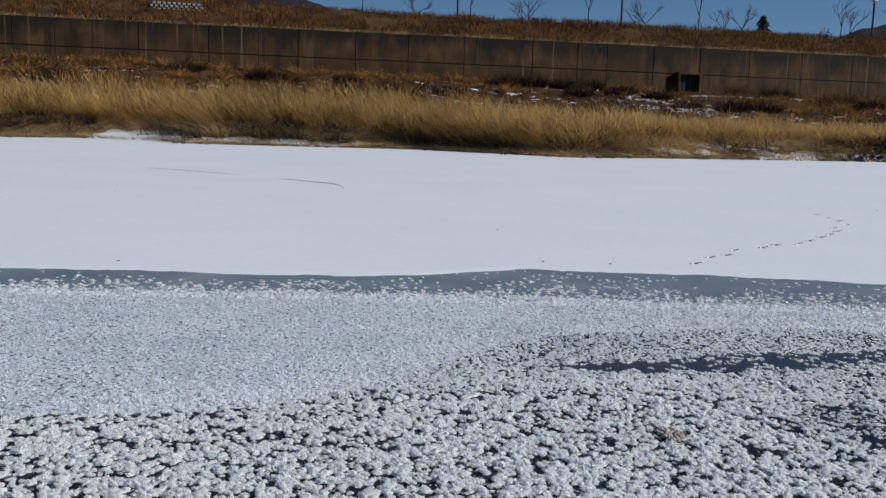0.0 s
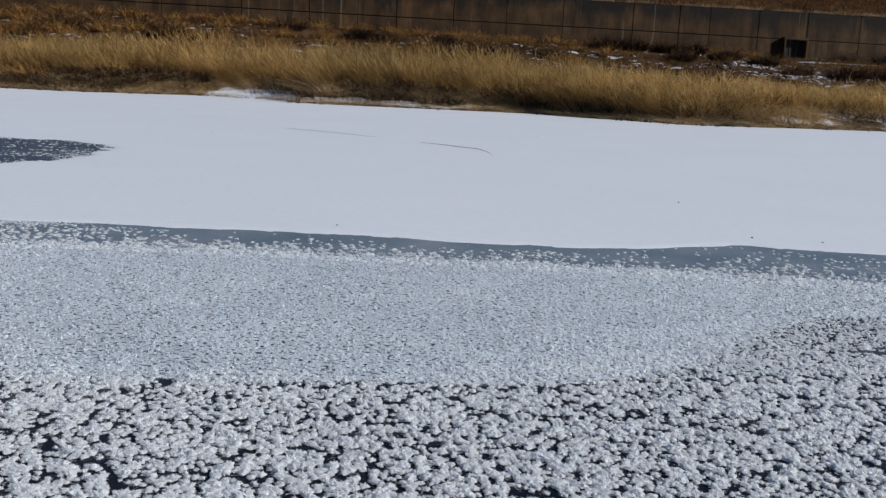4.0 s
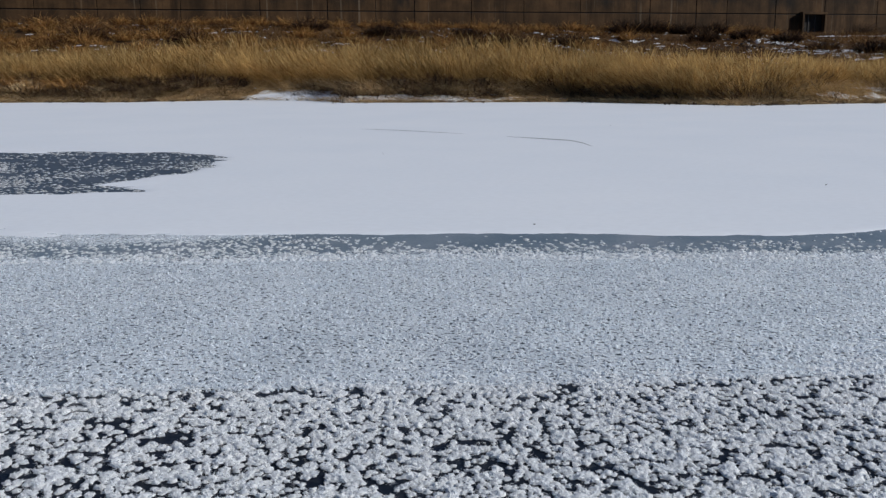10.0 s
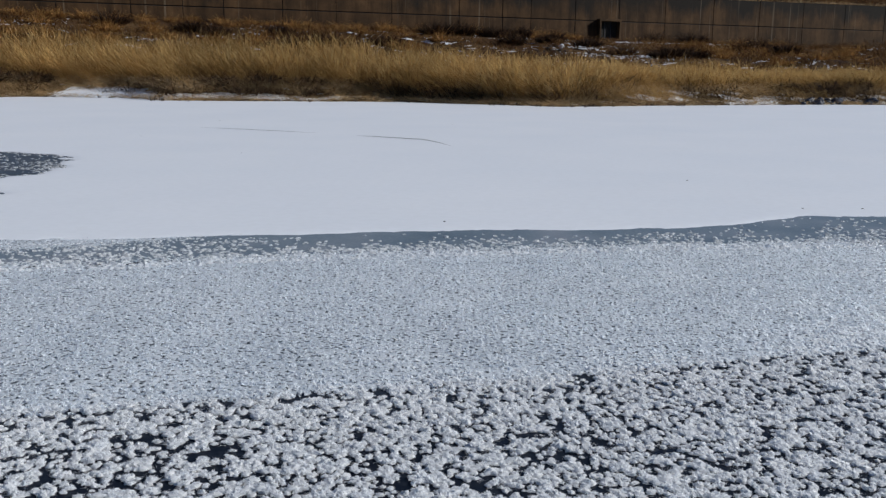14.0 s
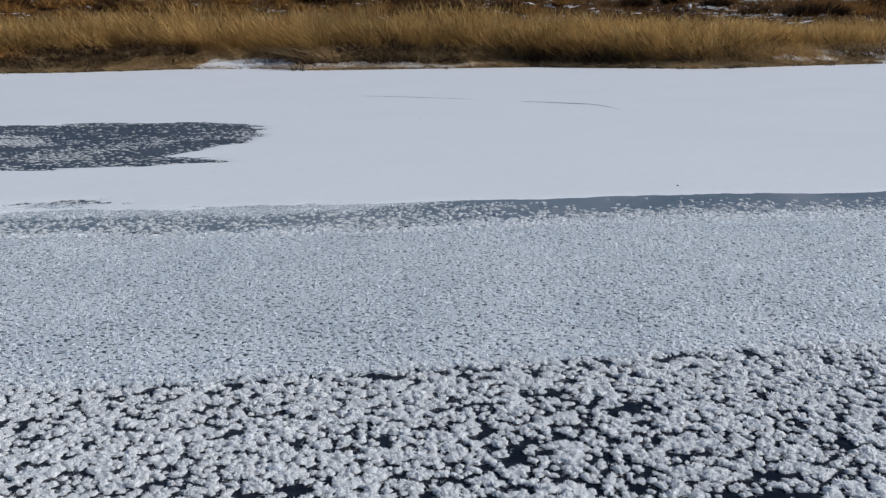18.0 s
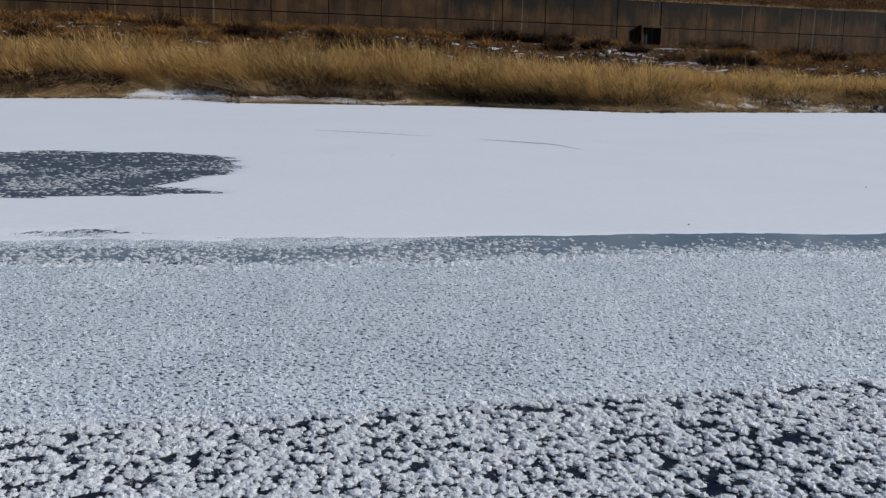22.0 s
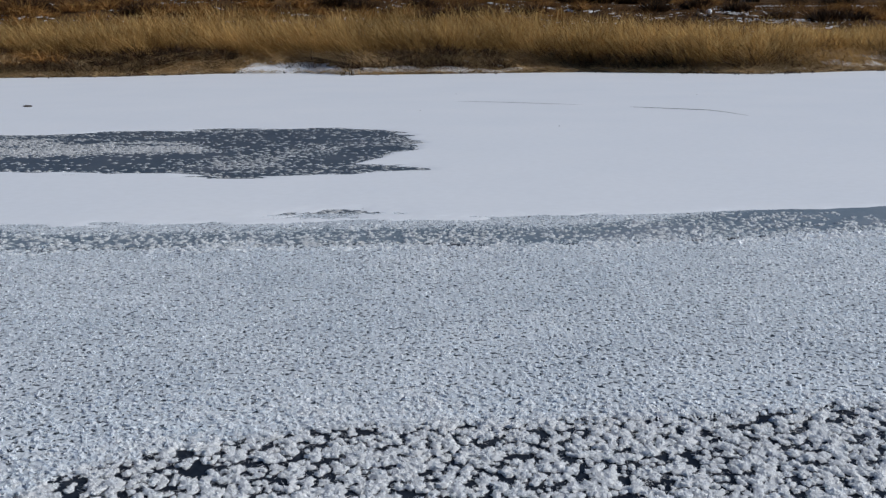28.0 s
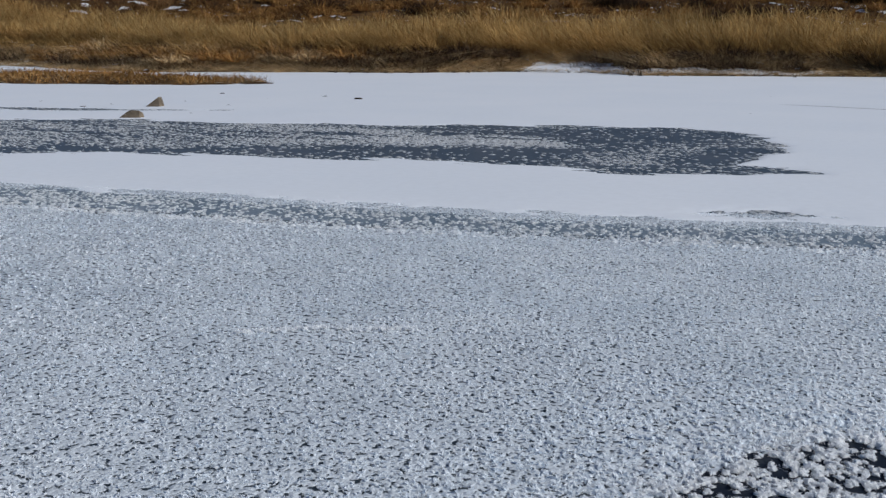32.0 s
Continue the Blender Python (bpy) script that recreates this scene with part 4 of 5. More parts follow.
TREES = [(-5.6, 5.5, 3, 0.8, False), (9.7, 4.0, 1, 0.3, False), (16.2, 3.2, 1, 0.6, False), (22.6, 5.4, 1, 0.35, False), (28.4, 3.6, 1, 1.3, False),
         (34.7, 5.6, 1, 0.35, False), (40.9, 3.4, 1, 1.2, False), (41.6, 4.4, 1, 1.3, False), (48.9, 5.8, 1, 0.4, False), (55.1, 3.2, 1, 0.9, False),
         (56.2, 5.0, 1, 1.2, False), (63.3, 6.6, 1, 0.35, True), (66.8, 4.3, 1, 1.1, False), (69.3, 4.6, 1, 0.8, False), (83.6, 5.6, 1, 0.5, False),
         (84.9, 5.2, 1, 0.8, False), (92.6, 6.4, 1, 0.6, False)]
for k, (s, tall, stems, wide, stakes) in enumerate(TREES):
    kind = "slender bare sapling" if wide < 0.6 else "low spreading bare tree"
    bare_tree(s, tall, stems, wide, 40 + k, 14.0, stakes, 0.42 if wide < 0.6 else 0.3,
              kind + (" held by three stakes on the levee" if stakes else " standing on the levee crest"))


def lamp_post(s, tall):
    root = tagged(wall_root("lamp_post", s, float(levee_z(s, 14)) - 0.6, 14.0), "dark steel lamp post with a pale flat head", "lamp", "lamp posts on the levee")
    bm = bmesh.new()
    tube(bm, (0, 0, 0), (0, 0, tall), 0.13, 0.12, 8)
    part("post", bm, STEEL, root)
    bm = bmesh.new()
    tube(bm, (0, 0, tall), (0, 0, tall + 0.18), 0.10, 0.32, 10)
    tube(bm, (0, 0, tall + 0.18), (0, 0, tall + 0.26), 0.42, 0.36, 10)
    part("head", bm, LAMPGLASS, root)


lamp_post(33.2, 4.8)
lamp_post(88.3, 5.6)


def utility_pole(s, tall, radius, label):
    root = tagged(wall_root("utility_pole", s, float(levee_z(s, 14)) - 0.6, 14.0), label, "pole")
    bm = bmesh.new()
    tube(bm, (0, 0, 0), (0, 0, tall), radius, radius * 0.75, 8)
    part("pole", bm, WOOD, root)
    bm = bmesh.new()
    tube(bm, (0, 0, 0), (0, 0, 0.6), radius * 1.5, radius * 1.4, 8)
    part("base", bm, BLOCK, root)


utility_pole(53.1, 9.5, 0.14, "tall brown pole standing on the levee")
utility_pole(-7.9, 7.0, 0.08, "thin grey pole standing on the levee")


def pine_tree(s, tall, label):
    r = random.Random(7)
    root = tagged(wall_root("pine_tree", s, float(levee_z(s, 16)) - 0.6, 16.0), label, "tree")
    bm = bmesh.new()
    tube(bm, (0, 0, 0), (0.1, 0, tall * 0.95), 0.10, 0.03, 6)
    part("trunk", bm, BARK, root)
    v, f = [], []
    for k in range(900):
        h = r.uniform(0.25, 1.0)
        tier = 0.75 + 0.25 * math.sin(h * 19)
        rad = (1.12 - h) ** 0.8 * tall * 0.52 * tier * math.sqrt(r.random())
        a = r.uniform(0, 6.28)
        c = Vector((rad * math.cos(a), rad * math.sin(a), h * tall))
        for _ in range(2):
            d = Vector((r.uniform(-1, 1), r.uniform(-1, 1), r.uniform(-0.3, 0.8))).normalized() * 0.26
            e = d.cross(Vector((r.uniform(-1, 1), r.uniform(-1, 1), 1))).normalized() * 0.07
            n = len(v)
            v += [c - e, c + e, c + d]
            f.append([n, n + 1, n + 2])
    crown = new("crown", raw_mesh("crown", np.array([p[:] for p in v]), np.array(f), PINE))
    crown.parent = root


pine_tree(73.6, 3.3, "small dark green pine on the levee")


def shrub(s, tall, wide):
    r = random.Random(11)
    root = tagged(wall_root("evergreen_shrub", s, float(levee_z(s, 15)) - 0.6, 15.0), "low dark evergreen shrub on the levee crest", "shrub")
    v, f = [], []
    for k in range(700):
        a, q = r.uniform(0, 6.28), math.sqrt(r.random())
        c = Vector((wide * q * math.cos(a), 0.6 * wide * q * math.sin(a), tall * r.random() * (1 - 0.6 * q * q)))
        d = Vector((r.uniform(-1, 1), r.uniform(-1, 1), r.uniform(0, 1))).normalized() * 0.22
        e = d.cross(Vector((r.uniform(-1, 1), r.uniform(-1, 1), 1))).normalized() * 0.06
        n = len(v)
        v += [c - e, c + e, c + d]
        f.append([n, n + 1, n + 2])
    crown = new("crown", raw_mesh("crown", np.array([p[:] for p in v]), np.array(f), PINE))
    crown.parent = root
    for x in (-0.5, 0.0, 0.5):
        bm = bmesh.new()
        tube(bm, (x * 0.3, 0, 0), (x, 0, tall * 0.6), 0.04, 0.02, 5)
        part("stem", bm, BARK, root)


shrub(82.0, 2.3, 1.4)


def block_planter(s0, s1, off):
    z = float(levee_z((s0 + s1) / 2, off)) + 0.17
    root = tagged(wall_root("block_planter", s0, z - 0.75, off), "pale stacked block planter wall with dark pockets", "planter")
    bm = bmesh.new()
    box(bm, 0.0, s1 - s0, 0.12, 1.2, -0.6, 1.35)
    part("fill", bm, BLOCKDARK, root, "dark soil fill")
    wide, high = 0.44, 0.27
    for row in range(6):
        x = 0.22 * (row % 2)
        while x + wide < s1 - s0 + 0.3:
            bm = bmesh.new()
            box(bm, x, x + wide * 0.62, 0.03 * row - 0.1, 0.16 + 0.03 * row, -0.3 + row * high, -0.3 + row * high + high * 0.8, 0.03)
            part("block", bm, BLOCK, root)
            x += wide


block_planter(1.0, 5.6, 5.0)


def timber_post(s, tall, thick, off):
    root = tagged(wall_root("timber_post", s, float(levee_z(s, off)), off), "weathered brown timber post above the block planter", "post", "posts above the planter")
    bm = bmesh.new()
    box(bm, -thick, thick, -thick, thick, 0, tall, 0.02)
    part("shaft", bm, WOOD, root)
    bm = bmesh.new()
    box(bm, -thick * 1.5, thick * 1.5, -thick * 1.5, thick * 1.5, 0, 0.5, 0.02)
    part("footing", bm, BLOCK, root)


for s, thick in ((1.6, 0.09), (2.2, 0.14), (3.3, 0.26), (4.9, 0.12), (5.3, 0.07)):
    timber_post(s, 4.5, thick, 11.0)


# ---- hills beyond ----
RIDGE_X = [-900, -460, -400, -370, -336, -306, -276, -254, -219, -200, -170, -60, 60, 100, 123, 139, 170, 260, 400, 900]
RIDGE_Z = [50, 74, 86, 94, 89, 94, 88, 90.5, 77, 78, 68, 50, 50, 56, 66, 71, 75, 80, 74, 50]


def ridge_shape(gx, gv):
    crest = np.interp(gx, RIDGE_X, RIDGE_Z) + 5.0 * (fbm(gx, 0 * gx, 14.0, 9, 4) - 0.5)
    return gx, 640 + gv * 150, (crest + 4 * (fbm(gx, gv * 150, 25.0, 12) - 0.5) * np.abs(gv)) * (1 - np.abs(gv)) ** 0.7 - 4


tagged(sheet("backdrop", np.linspace(-900, 900, 420), np.linspace(-1, 1, 17), ridge_shape, HILL), "distant wooded hills under a clear sky", "hill", kind="structure")


# ---- stones and small things on the ice ----
def stone(name, place, size, turn, seed, label, material, sharp=0.3, category="rock", group=""):
    r = random.Random(seed)
    bm = bmesh.new()
    bmesh.ops.create_icosphere(bm, subdivisions=2, radius=1.0)
    for p in bm.verts:
        k = 1 + sharp * (noise.noise(p.co * 1.6 + Vector((seed, 0, 0))) * 1.2)
        p.co = Vector((p.co.x * size[0], p.co.y * size[1], p.co.z * size[2])) * k
    for q in range(7):
        n = Vector((r.uniform(-1, 1), r.uniform(-1, 1), r.uniform(-0.2, 1))).normalized()
        reach = max(p.co.dot(n) for p in bm.verts) * r.uniform(0.62, 0.85)
        bmesh.ops.bisect_plane(bm, geom=bm.verts[:] + bm.edges[:] + bm.faces[:], plane_co=n * reach, plane_no=n, clear_outer=True)
        edges = [e for e in bm.edges if e.is_boundary]
        if edges:
            bmesh.ops.edgeloop_fill(bm, edges=edges)
    ob = part(name, bm, material, None, "")
    low = min(p.co.z for p in ob.data.vertices)
    ob.matrix_world = pose(place[0], place[1], place[2] - low * 0.55, 0, 0, turn)
    return tagged(ob, label, category, group)


def wedge_rock(name, place, corners, label):
    """A broken rock from its foot outline and its crest."""
    bm = bmesh.new()
    for c in corners:
        bm.verts.new(c)
    bmesh.ops.convex_hull(bm, input=bm.verts[:])
    bmesh.ops.subdivide_edges(bm, edges=bm.edges[:], cuts=2, use_grid_fill=True)
    for v in bm.verts:
        v.co += Vector((noise.noise(v.co * 9), noise.noise(v.co * 9 + Vector((3, 1, 0))), noise.noise(v.co * 9 + Vector((0, 5, 2))))) * 0.02
    ob = part(name, bm, ROCK, None)
    ob.matrix_world = pose(*place, 0, 0, 24) @ Matrix.Scale(0.62, 4)
    return tagged(ob, label, "rock", "rocks on the ice")


wedge_rock("rock", (-25.8, 15.0, -0.02), [(-0.34, -0.22, 0), (0.26, -0.24, 0), (0.32, 0.2, 0), (-0.3, 0.22, 0), (0.16, 0.0, 0.42), (0.24, 0.1, 0.40), (0.08, -0.05, 0.33)],
           "pointed tan rock frozen into the snow")
wedge_rock("rock", (-23.93, 12.27, -0.02), [(-0.40, -0.24, 0), (0.36, -0.26, 0), (0.38, 0.2, 0), (-0.32, 0.24, 0), (-0.06, 0.0, 0.28), (0.26, -0.02, 0.27), (0.34, 0.1, 0.2), (-0.18, 0.05, 0.2)],
           "flat-topped tan rock at the edge of bare ice")
BITS = [(-22.76, 19.37, 0.26), (-24.26, 20.07, 0.14), (-24.46, 16.07, 0.1), (-27.76, 19.97, 0.16), (-27.36, 15.17, 0.09), (-27.26, 14.17, 0.14), (-23.56, 13.67, 0.1), (-29.76, 15.17, 0.12), (-25.06, 18.47, 0.07), (-26.46, 16.87, 0.08)]
for k, (x, y, size) in enumerate(BITS):
    stone("pebble", (x, y, 0.0), (size * 0.6, size * 0.3, size * 0.12), 25 + 20 * (k % 3 - 1), 60 + k, "small dark stone half sunk in the snow", BARK, 0.4, "stone", "dark stones on the snow")
for k, (x, y) in enumerate([(-0.3, 9.9), (-1.0, 9.8), (-5.0, 8.2), (-1.9, 12.4), (-9.3, 15.2), (-12.6, 18.6), (-6.3, 24.5), (4.2, 18.5), (-12.9, 24.8)]):
    stone("fallen_leaf", (x, y, 0.012), (0.016, 0.012, 0.005), 40 * k, 90 + k, "tiny brown leaf scrap on the snow", BARK, 0.4, "leaf", "leaf scraps on the snow")


def reed_stub(x, y, tall, seed):
    r = random.Random(seed)
    root = tagged(new("reed_stub"), "dark broken reed stubs standing in the snow", "reed stub", "reed stubs at the shore")
    root.location = (x, y, 0.0)
    for k in range(r.choice((2, 3, 4))):
        bm = bmesh.new()
        a = Vector((r.uniform(-0.12, 0.12), r.uniform(-0.1, 0.1), -0.02))
        tube(bm, a, a + Vector((r.uniform(-0.4, 0.4), r.uniform(-0.2, 0.2), 1)) * tall * r.uniform(0.5, 1), 0.022, 0.014, 5)
        part("stalk", bm, BARK, root)


for k in range(110):
    r = random.Random(300 + k)
    x = r.choice((r.uniform(-31, -12), r.uniform(-12, 8), r.uniform(-5.5, -1.5), r.uniform(-36, -26)))
    reed_stub(x, float(bank(x)) - r.uniform(-0.1, 1.0) ** 2 * 1.0, r.uniform(0.07, 0.17), k)
reed_stub(-19.84, 38.0, 0.33, 900)
reed_stub(-20.3, 37.9, 0.33, 901)

TRACKS = [(0.62, 10.3), (0.8, 10.85), (1.0, 11.1), (1.12, 11.6), (1.5, 12.0), (1.7, 12.35), (2.0, 12.6), (2.2, 13.0), (2.42, 13.5), (2.6, 13.9), (2.8, 14.4), (2.82, 14.85), (3.1, 15.4), (3.1, 16.0), (3.0, 16.45), (2.95, 17.05)]
for k, (x, y) in enumerate(TRACKS):
    root = tagged(new("paw_print"), "small paw print pressed through the snow", "paw print", "track of paw prints")
    root.matrix_world = pose(x, y, 0.012, 0, 0, 38 + 14 * math.sin(k * 2.3))
    bm = bmesh.new()
    bmesh.ops.create_circle(bm, cap_ends=True, segments=10, radius=1.0)
    for p in bm.verts:
        p.co = Vector((p.co.x * 0.042, p.co.y * 0.021, 0.012 + 0.004 * abs(p.co.x)))
    part("print", bm, GAP, root, "dark pressed hollow")
    bm = bmesh.new()
    bmesh.ops.create_icosphere(bm, subdivisions=2, radius=1.0)
    for p in bm.verts:
        p.co = Vector((p.co.x * 0.06 - 0.05, p.co.y * 0.016 + 0.022, max(p.co.z, -0.2) * 0.008)) + 0.008 * noise.noise_vector(p.co * 4)
    part("scuffed_snow", bm, SNOW, root, "pushed-up crumbs of snow", smooth=True)


def crack(points, wide, label):
    """A narrow dark opening that winds through the snow crust."""
    pts = np.array(points, float)
    t = np.linspace(0, len(pts) - 1, 60)
    x, y = np.interp(t, range(len(pts)), pts[:, 0]), np.interp(t, range(len(pts)), pts[:, 1])
    y = y + 0.22 * (vnoise(t, 0 * t, 3.0, 7) - 0.5)
    w = wide * (0.35 + 0.9 * vnoise(t, 0 * t, 5.0, 9)) * np.sin(np.pi * np.clip(t / t[-1], 0.02, 0.98)) ** 0.5
    v = np.concatenate([np.stack([x, y - w, 0 * x + 0.024], -1), np.stack([x, y + w, 0.024 + 0.5 * w], -1)])
    n = len(x)
    f = [[k, k + 1, n + k + 1, n + k] for k in range(n - 1)]
    return tagged(new("crack", raw_mesh("crack", v, np.array(f), GAP)), label, "crack", "cracks in the snow")


crack([(-12.3, 21.5), (-11.3, 21.25), (-10.2, 20.85), (-9.15, 20.45)], 0.009, "faint thin crack across the snow")
crack([(-8.05, 19.75), (-7.4, 19.45), (-6.9, 19.2), (-6.46, 19.0), (-6.1, 18.4), (-5.75, 17.5)], 0.017, "thin dark curved crack across the snow")

# ---- mud stain on the near ice ----
sx, sy = spread(-0.05, 0.50, 4.15, 4.80, 0.016, rng, 1.0)
inside = np.hypot((sx - 0.22) / 0.12, (sy - 4.45) / 0.15) + 1.3 * (fbm(sx, sy, 0.10, 5) - 0.5) < 0.85 - 0.5 * rng.random(len(sx))
tv, tf = dome_shape()
tagged(scatter_mesh("muddy_frost", tv, tf, np.stack([sx, sy, 0 * sx + 0.010], -1)[inside], np.full((int(inside.sum()), 3), 0.0085) * (0.6 + rng.random((int(inside.sum()), 1))),
                    rng.random(int(inside.sum())) * 6.3, MUD, jitter=0.3, rng=rng), "brown mud caught in the frost", "mud", kind="stuff")


# ---- brush, tufts and rubble on the slope ----
def bush(name, x, y, wide, tall, count, material, label, category, group, seed, droop=0.5, lean=(0.0, 0.0)):
    """A clump of thin twigs that fan out from a foot, with a few thicker stems."""
    r = np.random.default_rng(seed)
    z = float(bank_z(np.array(x), np.array(y)))
    root = tagged(new(name), label, category, group)
    root.location = (x, y, z - 0.05)
    n = count
    a, q = r.random(n) * 6.28, np.sqrt(r.random(n))
    foot = np.stack([0.55 * wide * q * np.cos(a), 0.35 * wide * q * np.sin(a), 0 * a], -1)
    way = np.stack([np.cos(a) * q + 0.45 * r.standard_normal(n) + lean[0], np.sin(a) * q + 0.45 * r.standard_normal(n) + lean[1], 0.9 + 0 * a], -1)
    way /= np.linalg.norm(way, axis=1, keepdims=True)
    long = tall * (0.45 + 0.75 * r.random(n)) * (1.15 - 0.4 * q)
    mid = foot + way * (0.6 * long)[:, None]
    bent = way + np.stack([0.4 * r.standard_normal(n), 0.4 * r.standard_normal(n), -droop * r.random(n)], -1)
    tip = mid + bent * (0.45 * long)[:, None]
    side = np.cross(way, r.standard_normal((n, 3)))
    side *= (0.010 + 0.014 * r.random(n))[:, None] / np.linalg.norm(side, axis=1, keepdims=True)
    v = np.stack([foot - side, foot + side, mid + side * 0.8, mid - side * 0.8, tip + side * 0.25, tip - side * 0.25], 1).reshape(-1, 3)
    k = 6 * np.arange(n)[:, None]
    f = np.concatenate([k + np.array([[0, 1, 2, 3]]), k + np.array([[3, 2, 4, 5]])])
    twigs = new("brushwood" if material is BRUSH else "foliage", raw_mesh("brushwood", v, f, material))
    twigs.parent = root
    if material is BRUSH:
        for k in range(4):
            bm = bmesh.new()
            b = Vector((float(r.uniform(-0.3, 0.3)) * wide, float(r.uniform(-0.15, 0.15)) * wide, 0))
            t = b + Vector((float(r.uniform(-0.5, 0.5)) + lean[0], float(r.uniform(-0.3, 0.3)) + lean[1], 0.9)) * tall * 0.8
            tube(bm, b, t, 0.03, 0.012, 5)
            part("stem", bm, BARK, root)
    return root


SHRUBS = [(-31.7, 74.5, 2.6, 1.0), (-29.4, 73.6, 2.2, 0.8), (-21.7, 67.1, 3.0, 1.1), (-18.0, 64.9, 2.8, 1.0), (-19.8, 69.5, 2.6, 0.9), (-11.2, 90.5, 3.0, 1.3), (-13.4, 89.0, 2.4, 1.2), (-5.8, 93.8, 2.6, 1.1),
          (-8.2, 91.0, 2.4, 1.0), (-2.6, 84.0, 2.4, 0.9), (0.5, 82.5, 2.2, 0.8), (2.7, 74.3, 2.0, 0.7), (6.2, 74.6, 2.6, 0.9), (8.5, 76.5, 2.4, 0.9), (12.8, 103.9, 2.8, 1.2), (17.0, 94.6, 3.2, 1.2), (19.5, 92.0, 3.0, 1.1),
          (-37.7, 72.8, 2.8, 1.0), (-42.2, 61.6, 3.0, 1.0), (-46.0, 63.5, 2.6, 0.9), (-25.0, 76.0, 2.2, 0.9), (-15.8, 74.0, 2.6, 0.9), (-6.0, 82.0, 2.4, 0.9), (-50.0, 60.0, 3.0, 1.1)]
for k, (x, y, wide, tall) in enumerate(SHRUBS):
    bush("dead_shrub", x, y, wide * 0.75, tall * 1.3, 800, BRUSH, "dark tangled dead shrub on the bank slope", "shrub", "dead shrubs on the bank", 500 + k)
# dark clumps added along the shore, partly in place of shade under the reeds
SHORE = [(-33.2, 40.0, 1.8, 0.8), (-31.4, 40.6, 2.0, 0.9), (-29.8, 41.6, 1.8, 0.9), (-28.3, 42.6, 1.8, 0.8), (-32.2, 39.4, 1.5, 0.5), (-30.2, 40.4, 1.5, 0.6), (-18.6, 42.0, 2.0, 0.6), (-16.8, 42.8, 2.2, 0.7), (-14.8, 43.2, 2.0, 0.6), (-12.6, 43.9, 2.0, 0.5),
         (-49.5, 39.6, 2.6, 0.8), (-46.6, 38.6, 2.4, 0.8), (-43.8, 37.2, 2.2, 0.6), (-40.8, 38.6, 2.6, 0.9), (-38.6, 40.6, 2.6, 1.0), (-36.0, 42.6, 2.4, 0.9), (10.2, 48.4, 2.2, 0.7), (12.4, 50.6, 2.4, 0.8), (8.6, 48.2, 1.6, 0.5)]
for k, (x, y, wide, tall) in enumerate(SHORE):
    bush("dead_shrub", x, y, wide, tall, 700, BRUSH, "dark matted brush, partly standing in for shade under the reeds", "shrub", "dark brush along the shore", 530 + k, 1.0, (-0.3, 0.0))
HEAPS = [(-51.5, 38.6, 2.6, 0.5), (-48.6, 37.2, 2.2, 0.45), (-45.0, 36.6, 2.4, 0.5), (-41.6, 36.9, 2.2, 0.5), (-39.2, 38.0, 2.2, 0.5), (-36.6, 38.6, 2.0, 0.45), (-34.6, 39.6, 2.0, 0.5), (-44.2, 39.6, 2.6, 0.7), (-37.2, 44.0, 2.4, 0.8)]
for k in range(26):
    r = random.Random(1300 + k)
    x = -58 + 0.95 * k + r.uniform(-0.5, 0.5)
    HEAPS.append((x, float(bank(x)) + r.uniform(1.2, 5.5), r.uniform(1.8, 3.0), r.uniform(0.6, 1.1)))
for k, (x, y, wide, tall) in enumerate(HEAPS):
    bush("straw_heap", x, y, wide, tall, 420, (TUFT, LITTER, TUFT)[k % 3], "rusty heap of bent dry straw on the shore", "straw heap", "straw heaps along the shore", 575 + k, 1.3, (-0.5, 0.0))
for k in range(120):
    r = random.Random(1400 + k)
    x = r.choice((r.uniform(-62, -12), r.uniform(-62, -12), r.uniform(9, 34)))
    y = float(bank(x)) + r.uniform(0.45, 0.93) * float(wall_y(x) - bank(x))
    bush("grass_tuft", x, y, r.uniform(0.9, 2.0), r.uniform(0.6, 1.4), 260, TUFT, "rusty bent grass tuft on the bank slope", "grass tuft", "grass tufts on the bank", 1500 + k, 1.1)
p = along(59.2, -0.5)
bush("dead_shrub", p.x, p.y, 1.2, 1.7, 220, BRUSH, "leaning dead shrub against the foot of the wall", "shrub", "dead shrubs on the bank", 560, 0.3, (0.5, 0.2))
for k in range(34):
    r = random.Random(700 + k)
    s = -14 + 2.1 * k + r.uniform(-0.8, 0.8)
    if 49 < s < 58:
        continue
    p = along(s, -r.uniform(0.5, 1.6))
    bush("grass_tuft", p.x, p.y, r.uniform(0.9, 1.8), r.uniform(0.6, 1.2), 260, TUFT, "rusty dry grass tuft at the wall foot", "grass tuft", "grass tufts along the wall", 600 + k)
for k in range(40):
    r = random.Random(800 + k)
    x, y = r.gauss(1.5, 4.0), r.gauss(77.5, 2.6)
    size = r.uniform(0.16, 0.42)
    stone("stone", (x, y, float(bank_z(np.array(x), np.array(y))) - 0.05), (size, size * 0.7, size * 0.5), r.uniform(0, 360), 820 + k, "dark broken stone in the snowy hollow", BARK, 0.35, "stone", "stones below the drain")
for k in range(30):
    r = random.Random(2100 + k)
    x = r.uniform(8.6, 13.5)
    y = float(bank(x)) + r.uniform(-0.35, 0.9)
    size = r.uniform(0.10, 0.30)
    stone("stone", (x, y, max(0.0, float(bank_z(np.array(x), np.array(y))))), (size, size * 0.7, size * 0.55), r.uniform(0, 360), 2140 + k, "blue-black stone in the snow at the waterline", BLUE_STONE, 0.35, "stone", "dark stones along the shore")
z = float(bank_z(np.array(-1.8), np.array(80.0)))
